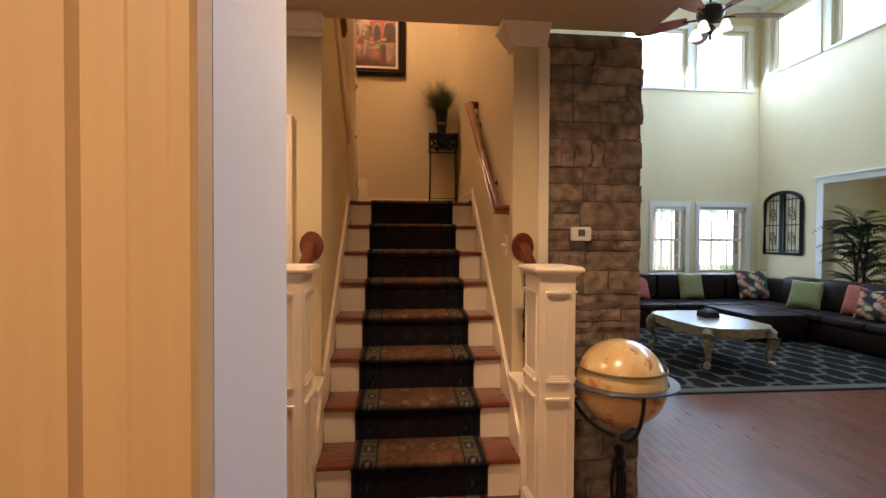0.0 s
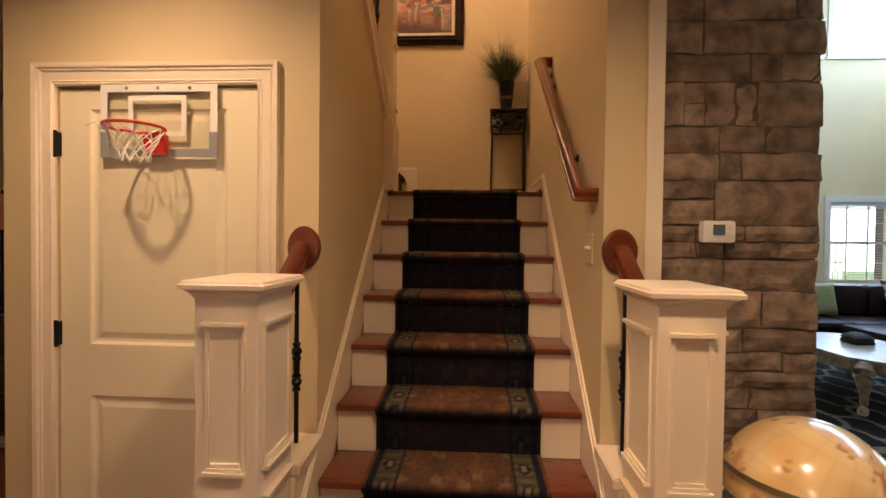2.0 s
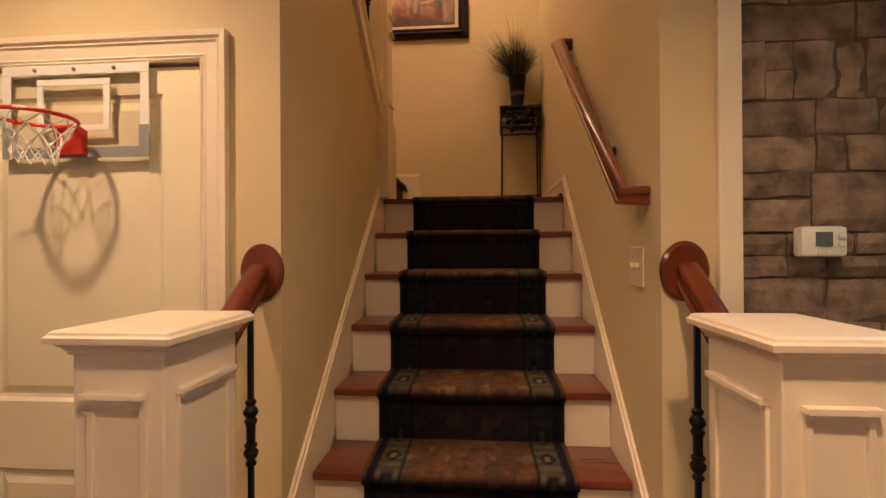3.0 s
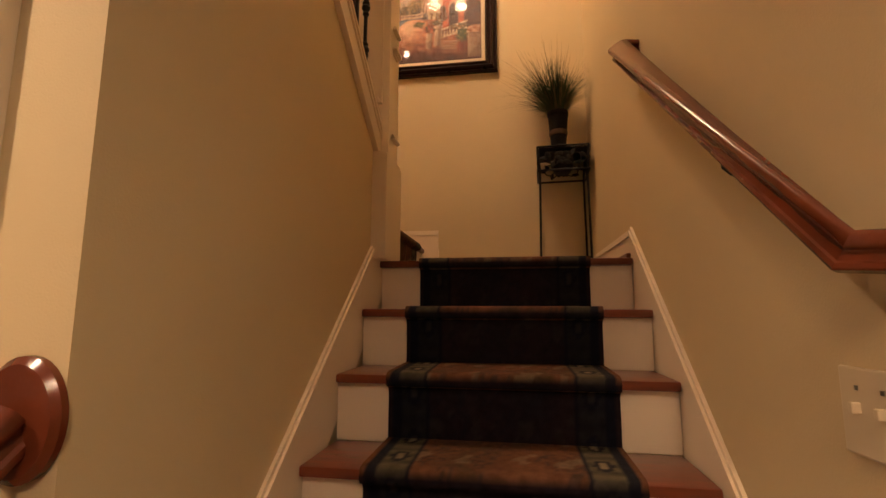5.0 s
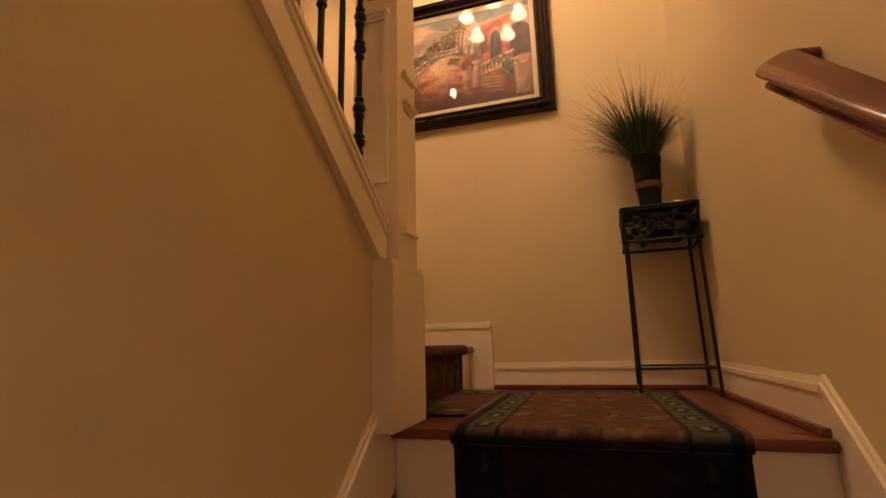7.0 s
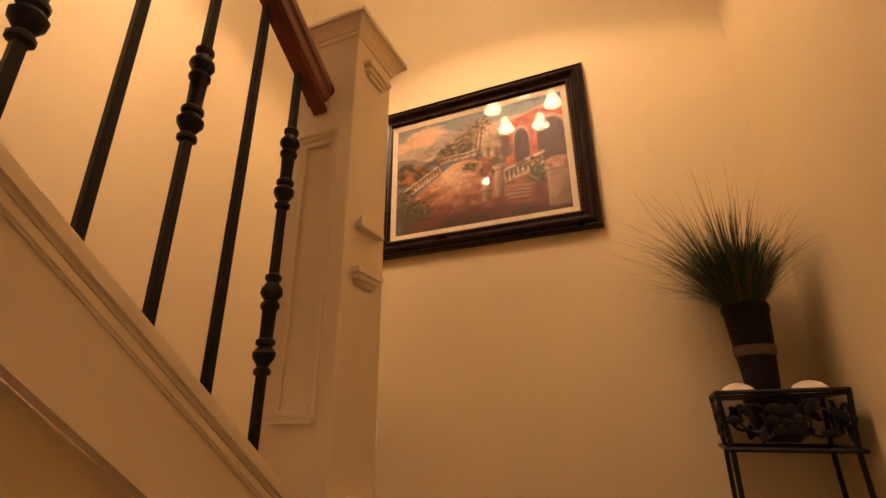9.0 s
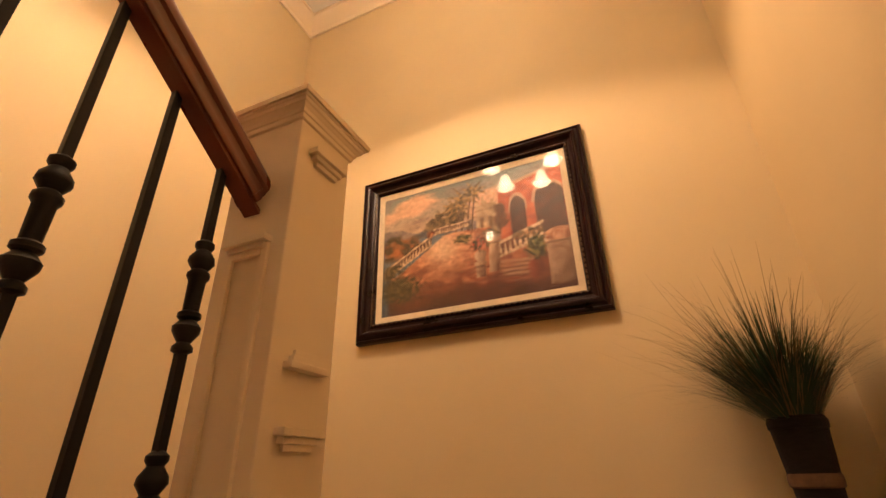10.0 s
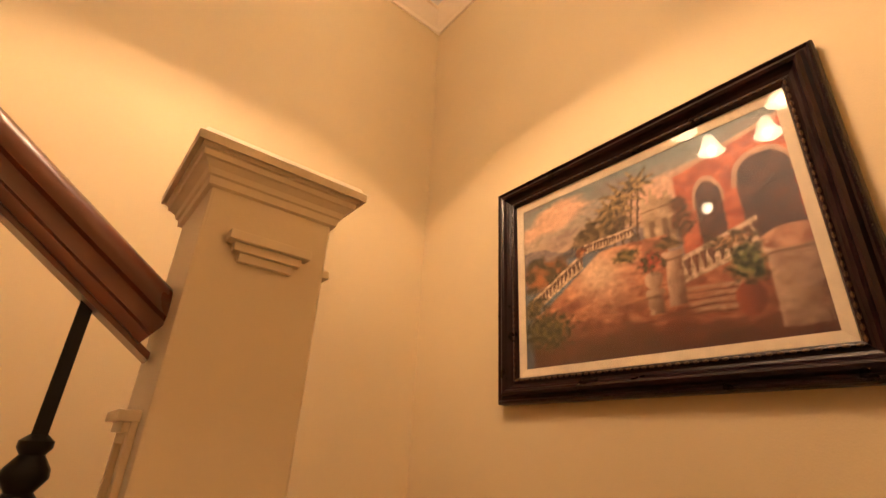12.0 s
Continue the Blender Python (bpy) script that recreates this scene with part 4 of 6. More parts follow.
def paint(u, v):
    """A terrace by the sea in late light; u to the right, v upwards."""
    fine, mid, big = fbm(u * 46, v * 40), fbm(u * 17 + 3, v * 15), fbm(u * 6, v * 6 + 5)
    U, V = u + mid * 0.005 + fine * 0.002, v + big * 0.005 + fine * 0.003
    # sky with peach clouds
    c = mixc((0.80, 0.68, 0.50), (0.38, 0.47, 0.44), (V - 0.66) / 0.30)
    cloud = fbm(u * 2.6 + 4, v * 5.5) + 0.06 * fine
    c = mixc(c, (0.93, 0.72, 0.52), (cloud + 0.02) * 2.6)
    c = mixc(c, (0.50, 0.42, 0.37), (-cloud - 0.20) * 1.8)
    # hills and sea
    c = mixc(c, mixc((0.36, 0.34, 0.34), (0.50, 0.45, 0.40), mid + 0.5), soft(V - 0.68 - 0.03 * math.sin(U * 16 + 0.8) + U * 0.10))
    c = mixc(c, mixc((0.16, 0.19, 0.23), (0.30, 0.31, 0.32), fine + 0.5), soft(V - 0.63 - 0.02 * math.sin(U * 30)) * soft(U - 0.42, 0.1))
    c = mixc(c, (0.30, 0.40, 0.46), soft(V - 0.58) * soft(U - 0.36, 0.05) * 0.8)
    # autumn bushes on the slope
    c = mixc(c, mixc((0.16, 0.14, 0.07), (0.62, 0.30, 0.12), mid * 1.2 + 0.40), soft(blob(U, V, 0.11, 0.53, 0.13, 0.10) + mid * 0.5, 0.4))
    # palms and trees
    for px, py, rx, ry in ((0.43, 0.71, 0.09, 0.10), (0.36, 0.69, 0.08, 0.07), (0.30, 0.655, 0.05, 0.05)):
        c = mixc(c, mixc((0.14, 0.12, 0.06), (0.46, 0.37, 0.19), fine + mid * 0.5 + 0.45), soft(blob(U, V, px, py, rx, ry) + mid * 0.9, 0.5) * 0.85)
    for tx in (0.445, 0.475, 0.505, 0.53):
        c = mixc(c, (0.22, 0.15, 0.09), soft(abs(U - tx - 0.012 * math.sin(V * 9)) - 0.004, 0.006) * soft(V - 0.86, 0.03) * soft(0.55 - V, 0.03))
    for px, py, rr in ((0.47, 0.83, 0.13), (0.535, 0.88, 0.10), (0.42, 0.78, 0.09)):
        for k in range(9):
            a = 0.35 + k * 0.72
            dx, dy = (U - px) * 1.35, V - py
            along = dx * math.cos(a) + dy * math.sin(a)
            off = abs(-dx * math.sin(a) + dy * math.cos(a) + along * along * 1.8 * (1 if math.cos(a) > 0 else -1))
            if 0 < along < rr:
                c = mixc(c, mixc((0.20, 0.17, 0.08), (0.62, 0.48, 0.24), fine * 1.3 + 0.5), soft(off - 0.016 * (1 - along / rr) - 0.004, 0.014) * 0.9)
    # gate tower
    top = 0.745 + 0.030 * (math.sin(U * 150) > 0.2) + 0.07 * soft(abs(U - 0.585) - 0.006, 0.008)
    wall = mixc((0.50, 0.40, 0.25), (0.86, 0.74, 0.50), 0.75 - (U - 0.56) * 6 + mid * 0.5)
    c = mixc(c, wall, soft(slab(U, V, 0.545, 0.655, 0.47, top)))
    for wx in (0.575, 0.622):
        c = mixc(c, (0.30, 0.20, 0.12), soft(slab(U, V, wx - 0.010, wx + 0.010, 0.52, 0.64), 0.008) * 0.8)
    c = mixc(c, (0.38, 0.28, 0.16), soft(abs(V - 0.70) - 0.005, 0.008) * soft(slab(U, V, 0.54, 0.66, 0.4, 0.8)) * 0.7)
    # house with arches
    roof = 0.84 + (U - 0.66) * 0.30
    house = mixc((0.55, 0.17, 0.08), (0.86, 0.36, 0.19), mid * 0.8 + 0.55)
    c = mixc(c, house, soft(0.668 - U) * soft(V - roof) * soft(0.30 - V))
    c = mixc(c, (0.78, 0.60, 0.42), soft(abs(V - roof) - 0.012) * soft(0.66 - U))
    c = mixc(c, mixc((0.18, 0.12, 0.06), (0.40, 0.22, 0.12), fine + 0.5), soft(blob(U, V, 0.675, 0.60, 0.035, 0.10) + mid * 0.6, 0.4))
    for ax, aw, ah in ((0.765, 0.040, 0.655), (0.925, 0.072, 0.700)):
        rise = 0.095 * math.sqrt(max(0.0, 1 - ((U - ax) / aw) ** 2))
        outer = 0.115 * math.sqrt(max(0.0, 1 - ((U - ax) / (aw * 1.2)) ** 2))
        ring = soft(abs(U - ax) - aw * 1.2, 0.008) * soft(V - ah - outer - 0.008, 0.010) * soft(ah - 0.03 - V)
        c = mixc(c, (0.80, 0.64, 0.46), ring * 0.85)
        c = mixc(c, mixc((0.13, 0.065, 0.055), (0.27, 0.15, 0.11), mid + 0.45), soft(abs(U - ax) - aw, 0.008) * soft(V - ah - rise, 0.010))
    # terrace floor, sunlit in the middle
    edge_l = 0.04 + 0.36 * max(0.0, (V - 0.26) / 0.34)
    glow = math.exp(-((U - 0.36 + (V - 0.4) * 0.1) ** 2 / 0.016 + (V - 0.46) ** 2 / 0.030))
    ground_c = mixc((0.52, 0.20, 0.11), (0.88, 0.50, 0.29), 0.45 + mid * 0.7 + (V - 0.25))
    ground_c = mixc(ground_c, (1.0, 0.84, 0.60), glow * 0.95 + fine * 0.08)
    ground_c = mixc(ground_c, (0.26, 0.10, 0.065), max(0.0, (0.20 + big * 0.10 - V) * 5.5))
    ground_c = mixc(ground_c, (0.34, 0.15, 0.10), soft(fbm(u * 6 + 9, v * 19 + 3) * -1 + 0.16, 0.16) * (1 - glow) * 0.6)
    c = mixc(c, ground_c, soft(V - 0.575 + 0.14 * abs(U - 0.42)) * soft(edge_l - U, 0.02) * (1 if U < 0.62 or V < 0.36 else 0))
    c = mixc(c, ground_c, soft(V - 0.30) * soft(0.05 - U))

    def rail(c, x0, y0, x1, y1, h, n):
        f = (U - x0) / (x1 - x0)
        if not -0.02 < f < 1.02:
            return c
        g = (V - y0 - (y1 - y0) * f) / h
        stone = mixc((0.58, 0.46, 0.30), (0.92, 0.80, 0.58), fine + 0.6)
        c = mixc(c, (0.26, 0.15, 0.10), soft(abs(g - 0.5) - 0.5, 0.1) * 0.85)
        c = mixc(c, stone, max(soft(abs(g - 0.93) - 0.10, 0.08), soft(abs(g - 0.08) - 0.09, 0.08)))
        belly = 0.20 + 0.14 * math.sin(g * 6.0)
        return mixc(c, stone, soft(abs((f * n) % 1 - 0.5) - belly, 0.14) * soft(abs(g - 0.5) - 0.42, 0.1))
    c = rail(c, 0.31, 0.585, 0.50, 0.600, 0.050, 15)
    c = rail(c, 0.02, 0.300, 0.285, 0.500, 0.085, 14)
    # steps
    for k in range(4):
        y = 0.265 - k * 0.032 - (U - 0.62) * 0.10
        c = mixc(c, mixc((0.86, 0.66, 0.44), (0.62, 0.36, 0.21), mid + 0.4), soft(abs(V - y) - 0.010, 0.010) * soft(slab(U, V, 0.64 + k * 0.01, 0.82, 0, 1), 0.03))
        c = mixc(c, (0.33, 0.17, 0.11), soft(abs(V - y + 0.017) - 0.004, 0.008) * soft(slab(U, V, 0.64, 0.82, 0, 1), 0.03) * 0.8)
    c = rail(c, 0.645, 0.290, 0.88, 0.385, 0.125, 9)
    # pillar, urn on its pedestal, big stone block
    for x0, x1, y0, y1 in ((0.600, 0.655, 0.20, 0.455), (0.530, 0.580, 0.175, 0.290), (0.885, 1.02, 0.04, 0.365)):
        f = (U - x0) / (x1 - x0)
        c = mixc(c, mixc((0.90, 0.74, 0.53), (0.34, 0.21, 0.14), f * 1.0 + mid * 0.5), soft(slab(U, V, x0, x1, y0, y1), 0.008))
        c = mixc(c, mixc((0.94, 0.80, 0.58), (0.52, 0.36, 0.24), f + fine * 0.4), soft(slab(U, V, x0 - 0.008, x1 + 0.008, y1 - 0.022, y1 + 0.006), 0.008))
        c = mixc(c, (0.28, 0.17, 0.11), soft(abs(V - y1 + 0.032) - 0.006, 0.008) * soft(slab(U, V, x0, x1, y0, y1)) * 0.7)
    c = mixc(c, mixc((0.88, 0.62, 0.42), (0.46, 0.24, 0.15), (U - 0.88) * 7 + mid), soft(blob(U, V, 0.95, 0.39, 0.075, 0.050), 0.15))
    c = mixc(c, mixc((0.88, 0.74, 0.54), (0.44, 0.30, 0.20), (U - 0.53) * 20 + mid * 0.4), soft(blob(U, V, 0.555, 0.340, 0.030, 0.050), 0.15))
    c = mixc(c, mixc((0.66, 0.26, 0.14), (0.36, 0.12, 0.08), (U - 0.79) * 16), soft(blob(U, V, 0.825, 0.175, 0.040, 0.075), 0.15))
    # flowers and shrubs
    for px, py, rx, ry, dark, light in ((0.555, 0.43, 0.045, 0.045, (0.16, 0.14, 0.07), (0.72, 0.20, 0.12)), (0.47, 0.50, 0.050, 0.035, (0.15, 0.16, 0.07), (0.50, 0.42, 0.18)),
                                        (0.285, 0.60, 0.022, 0.030, (0.34, 0.15, 0.07), (0.80, 0.42, 0.18)), (0.835, 0.33, 0.050, 0.080, (0.07, 0.11, 0.04), (0.42, 0.44, 0.18)),
                                        (0.80, 0.44, 0.060, 0.035, (0.20, 0.16, 0.08), (0.66, 0.46, 0.26)), (0.10, 0.20, 0.12, 0.10, (0.10, 0.11, 0.05), (0.30, 0.27, 0.11)),
                                        (0.05, 0.34, 0.06, 0.06, (0.12, 0.12, 0.06), (0.34, 0.28, 0.12)), (0.62, 0.50, 0.05, 0.03, (0.17, 0.14, 0.07), (0.42, 0.30, 0.14))):
        c = mixc(c, mixc(dark, light, fine * 1.5 + 0.45), soft(blob(U, V, px, py, rx, ry) + fine * 0.4 + mid * 0.3, 0.6))
    k = 0.88 + 0.12 * fine + 0.10 * mid
    k *= 0.60 + 0.40 * min(1.0, max(0.0, (V + 0.05) / 0.45))
    red, green, blue = (max(0.0, x * k) ** 1.45 for x in c)
    return (red * 0.86, green * 0.75, blue * 0.78)


PX0, PX1, PZ0, PZ1, PY = -0.968, 0.041, 3.139, 3.911, YB
pic = thing("framed_painting", ((PX0 + PX1) / 2, PY, (PZ0 + PZ1) / 2), "terrace painting in an ornate dark cherry wood frame", "painting")
hx, hz = (PX1 - PX0) / 2, (PZ1 - PZ0) / 2
FP = [(0, 0.0), (0, 0.026), (0.004, 0.034), (0.009, 0.036), (0.014, 0.030), (0.019, 0.031), (0.026, 0.044), (0.034, 0.047), (0.041, 0.042), (0.045, 0.033), (0.052, 0.026), (0.060, 0.022), (0.065, 0.024), (0.070, 0.029), (0.076, 0.026), (0.080, 0.014), (0.080, 0.0)]
for sgn, horiz in ((1, 1), (-1, 1), (1, 0), (-1, 0)):
    bm = bmesh.new()
    rings = []
    for e in (-1, 1):
        rings.append([bm.verts.new((e * (hx - o), -d - 0.002, sgn * (hz - o)) if horiz else (sgn * (hx - o), -d - 0.002, e * (hz - o))) for o, d in FP])
    for k in range(len(FP)):
        bm.faces.new((rings[0][k], rings[1][k], rings[1][(k + 1) % len(FP)], rings[0][(k + 1) % len(FP)]))
    bm.faces.new(rings[0])
    bm.faces.new(rings[1][::-1])
    rail_p = part("frame_rail", bm, FRAMEW, pic)
    for o, r, st, nm in ((0.070, 0.0040, 0.021, "gadroon"), (0.008, 0.0026, 0.0085, "beading")):
        bm = bmesh.new()
        L = (hx if horiz else hz) - o
        n = int(2 * L / st)
        for k in range(n):
            q = -L + (k + 0.5) * 2 * L / n
            ctr = (q, -0.0305 if nm == "gadroon" else -0.0375, sgn * (hz - o)) if horiz else (sgn * (hx - o), -0.0305 if nm == "gadroon" else -0.0375, q)
            mtx = Matrix.Translation(ctr) @ Matrix.Diagonal(((2.0 if nm == "gadroon" else 1.3, 1, 1, 1) if horiz else (1, 1, 2.0 if nm == "gadroon" else 1.3, 1)))
            bmesh.ops.create_icosphere(bm, subdivisions=1, radius=r, matrix=mtx)
        part(nm, bm, FRAMEG if nm == "gadroon" else FRAMEW, rail_p, kind="")
bm = bmesh.new()
for o0, o1, d0, d1 in ((0.0805, 0.105, 0.016, 0.010),):
    r0 = [bm.verts.new((x * (hx - o0), -d0, z * (hz - o0))) for x, z in ((-1, -1), (1, -1), (1, 1), (-1, 1))]
    r1 = [bm.verts.new((x * (hx - o1), -d1, z * (hz - o1))) for x, z in ((-1, -1), (1, -1), (1, 1), (-1, 1))]
    for k in range(4):
        bm.faces.new((r0[k], r0[(k + 1) % 4], r1[(k + 1) % 4], r1[k]))
part("liner", bm, LINER, pic, "pale linen liner")
ix, iz = hx - 0.104, hz - 0.104
sheet("canvas", 270, 180, lambda u, v: ((u * 2 - 1) * ix, -0.007, (v * 2 - 1) * iz), paint, CANVAS, pic, "painted terrace scene in warm colours")
gp = part("glass", box(bmesh.new(), (-hx + 0.081, -0.0185, -hz + 0.081), (hx - 0.081, -0.0165, hz - 0.081)), GLASS, pic, "clear glazing")
gp.visible_shadow = False


# ---- plant stand with vase and shells ----
SX, SY = 0.420, 4.855
SXW, SYW, SH = 0.142, 0.13, 0.74
st = thing("plant_stand", (SX, SY, ZL), "tall black wrought iron plant stand with a scrolled basket top", "plant stand")
st.rotation_euler = (0, 0, radians(-3))
for sx in (-1, 1):
    for sy in (-1, 1):
        p = [(sx * (SXW - 0.005), sy * (SYW - 0.005), 0), (sx * (SXW - 0.012), sy * (SYW - 0.012), SH - 0.14), (sx * SXW, sy * SYW, SH)]
        part("leg", tube(bmesh.new(), p, 0.0065, 6), IRON, st)
for z, nm in ((0.10, "stretcher"), (SH - 0.14, "basket_rail"), (SH, "top_rail")):
    k = 0 if z > 0.2 else 0.008
    x, y = SXW - k, SYW - k
    for a, b in (((-x, -y), (x, -y)), ((x, -y), (x, y)), ((x, y), (-x, y)), ((-x, y), (-x, -y))):
        part(nm, tube(bmesh.new(), [(*a, z), (*b, z)], 0.0065 if z > 0.2 else 0.005, 6), IRON, st)
for sy in (-1, 1):
    for c in (-0.068, 0.068):
        for rot in (0, 1):
            def sc(i):
                a = i / 16 * 2 * math.pi * 1.35
                r = 0.050 - 0.030 * i / 16
                x, z = r * math.cos(a + c * 20), r * math.sin(a + c * 20)
                return (c + x, sy * SYW, SH - 0.07 + z) if not rot else (sy * SXW, c * 0.95 + x, SH - 0.07 + z)
            part("scroll", tube(bmesh.new(), [sc(i) for i in range(17)], 0.0040, 5), IRON, st, smooth=True)
for sy in (-1, 1):
    bm = bmesh.new()
    for k in range(6):
        a = k * math.pi / 3
        c0 = Vector((0.028 * math.cos(a), 0, 0.028 * math.sin(a)))
        bmesh.ops.create_icosphere(bm, subdivisions=1, radius=0.017, matrix=Matrix.Translation((c0.x, sy * (SYW + 0.002), SH - 0.07 + c0.z)) @ Matrix.Diagonal((1, 0.25, 1, 1)))
    part("rosette", bm, IRON, st)
part("pot_holder", lathe(bmesh.new(), [(0.045, SH - 0.125), (0.062, SH - 0.10), (0.070, SH - 0.05), (0.072, SH - 0.013)], seg=20), IRON, st, "dark round inner pot", smooth=True)
for sy in (-1, 1):
    for ax in (0, 1):
        for k in range(9):
            c, z = (k - 4) * 0.028, SH - 0.07 + 0.035 * math.sin(k * 2.4)
            at = (c, sy * (SYW + 0.001), z) if not ax else (sy * (SXW + 0.001), c * 0.95, z)
            rot = Matrix.Rotation(k * 0.9, 4, "Y" if not ax else "X")
            bm = bmesh.new()
            bmesh.ops.create_icosphere(bm, subdivisions=1, radius=0.019, matrix=Matrix.Translation(at) @ rot @ Matrix.Diagonal((1.3, 0.2, 0.6, 1) if not ax else (0.2, 1.3, 0.6, 1)))
            part("leaf_ornament", bm, IRON, st)
part("shelf_plate", box(bmesh.new(), (-SXW + 0.004, -SYW + 0.004, SH - 0.012), (SXW - 0.004, SYW - 0.004, SH - 0.006)), IRON, st)

VX, VY = 0.402, 4.84
vz = ZL + SH - 0.006
vase = thing("wrapped_vase_with_grass", (VX, VY, vz), "dark woven vase of ornamental grass on the stand", "potted plant")
part("vase", lathe(bmesh.new(), [(0.038, 0), (0.041, 0.01), (0.045, 0.06), (0.050, 0.12), (0.055, 0.18), (0.059, 0.235), (0.060, 0.256), (0.056, 0.259), (0.051, 0.240)], seg=26), WICKER, vase, smooth=True)
part("vase_rim", lathe(bmesh.new(), [(0.0575, 0.228), (0.0620, 0.232), (0.0628, 0.248), (0.0590, 0.254)], seg=26, caps=False), WICKER, vase, smooth=True)
part("band", lathe(bmesh.new(), [(0.0475, 0.105), (0.0535, 0.110), (0.0545, 0.130), (0.0515, 0.136)], seg=26, caps=False), BAND, vase, smooth=True)


def blade(bm, base, lean, az, length, w, droop, seg=6):
    """A thin tapering leaf that bends over."""
    d = Vector((math.cos(az), math.sin(az), 0))
    side = Vector((-d.y, d.x, 0))
    p, ang = Vector(base), lean
    prev = None
    for i in range(seg + 1):
        f = i / seg
        ww = w * (1 - f) ** 0.7 * (0.6 + 0.4 * min(1, f * 5)) + 0.00015
        a, b = bm.verts.new(p - side * ww), bm.verts.new(p + side * ww)
        if prev:
            bm.faces.new((prev[0], prev[1], b, a))
        prev = (a, b)
        p = p + (d * math.sin(ang) + Vector((0, 0, math.cos(ang)))) * (length / seg)
        ang += droop / seg * (0.5 + f)
    return bm


rg = random.Random(11)
for nm, mt, n, l0, l1, lean_max in (("leaves", LEAF, 1150, 0.15, 0.31, 0.64), ("dry_leaves", TIP, 360, 0.26, 0.43, 0.74)):
    bm = bmesh.new()
    for _ in range(n):
        az = rg.uniform(0, 2 * math.pi)
        r = 0.045 * math.sqrt(rg.random())
        ln = rg.uniform(0, 1) ** 0.8 * lean_max
        if math.cos(az) < -0.1 and rg.random() < 0.45:
            ln += 0.35
        L = rg.uniform(l0, l1) * (0.85 if math.cos(az) > 0 else 1.08)
        reach = L * math.sin(min(1.4, ln + 0.3))
        if math.cos(az) * reach > 0.185:
            L *= 0.185 / (math.cos(az) * reach)
        if math.sin(az) * reach > 0.24:
            L *= 0.24 / (math.sin(az) * reach)
        blade(bm, (r * math.cos(az), r * math.sin(az), 0.240), ln, az + rg.uniform(-0.3, 0.3), L, rg.uniform(0.0010, 0.0028) if nm == "leaves" else rg.uniform(0.0006, 0.0013), rg.uniform(-0.3, 1.5), 8)
    part(nm, bm, mt, vase, "dry tan blades" if nm != "leaves" else "dark green blades", kind="stuff")
for k, (dx, dy) in enumerate(((-0.085, -0.045), (0.075, -0.07))):
    sh = thing("seashell", (SX + dx, SY + dy, ZL + SH - 0.006), "pale ribbed seashell lying on the iron stand", "seashell", "shells on the plant stand")
    bm = bmesh.new()
    bmesh.ops.create_uvsphere(bm, u_segments=22, v_segments=10, radius=0.040)
    for v in bm.verts:
        a = math.atan2(v.co.y, v.co.x)
        s = 1 + 0.06 * math.cos(a * 11)
        v.co = Vector((v.co.x * s * 1.15, v.co.y * s, max(-0.001, v.co.z * 0.85)))
    part("shell", bm, SHELL, sh, smooth=True)

# ---- chandelier and downlights ----
ch = thing("chandelier", (CHX, CHY, ZU), "bronze chandelier with five lit frosted bell shades", "chandelier")
drop = ZU - CHZ
part("canopy", lathe(bmesh.new(), [(0.065, -0.002), (0.062, -0.015), (0.02, -0.035), (0.008, -0.04)], seg=20), BRONZE, ch, smooth=True)
part("rod", tube(bmesh.new(), [(0, 0, -0.03), (0, 0, -drop + 0.22)], 0.006), BRONZE, ch)
part("hub", lathe(bmesh.new(), [(0.006, -drop + 0.25), (0.02, -drop + 0.22), (0.035, -drop + 0.16), (0.02, -drop + 0.10), (0.012, -drop + 0.06), (0.004, -drop + 0.03)][::-1], seg=16), BRONZE, ch, smooth=True)
for k in range(5):
    a = radians(72 * k + CHA)
    c, s = math.cos(a), math.sin(a)
    arm = part("arm", tube(bmesh.new(), [(0.03 * c, 0.03 * s, -drop + 0.13), (0.10 * c, 0.10 * s, -drop + 0.09), (0.18 * c, 0.18 * s, -drop + 0.14), (CHR * c, CHR * s, -drop + 0.125)], 0.006), BRONZE, ch, smooth=True)
    part("shade", lathe(bmesh.new(), [(0.022, 0.115), (0.032, 0.10), (0.038, 0.06), (0.050, 0.03), (0.066, 0.012)], (CHR * c, CHR * s, -drop), 20, caps=False), BELL, arm, "lit frosted bell shade", smooth=True)


def can(at, name="recessed_downlight"):
    t = thing(name, at, "white trimmed recessed ceiling light", "ceiling light", "recessed lights")
    part("trim_ring", lathe(bmesh.new(), [(0.060, -0.002), (0.062, -0.006), (0.078, -0.005), (0.080, -0.001)], seg=24, caps=False), WPLAST, t, smooth=True)
    part("lens", lathe(bmesh.new(), [(0.0, -0.0035), (0.060, -0.003)], seg=24, caps=False), CANLIT, t, "lit lens")
    return t


for p in ((-0.98, 2.0, ZC), (0.38, 1.38, ZC), (-0.55, -0.6, ZC), (-2.9, 3.2, ZC), (-1.38, 1.72, ZU)):
    can(p)

# ---- globe ----
GX, GY, GZ, GR = 1.003, 2.20, 0.806, 0.200
gl = thing("floor_globe", (GX, GY, 0), "antique cream floor globe in a dark metal stand", "globe")


OLIVEB = mat("olive_bronze_band", (0.16, 0.12, 0.06), 0.3, metal=0.4, var=0.2, bump=0.05)


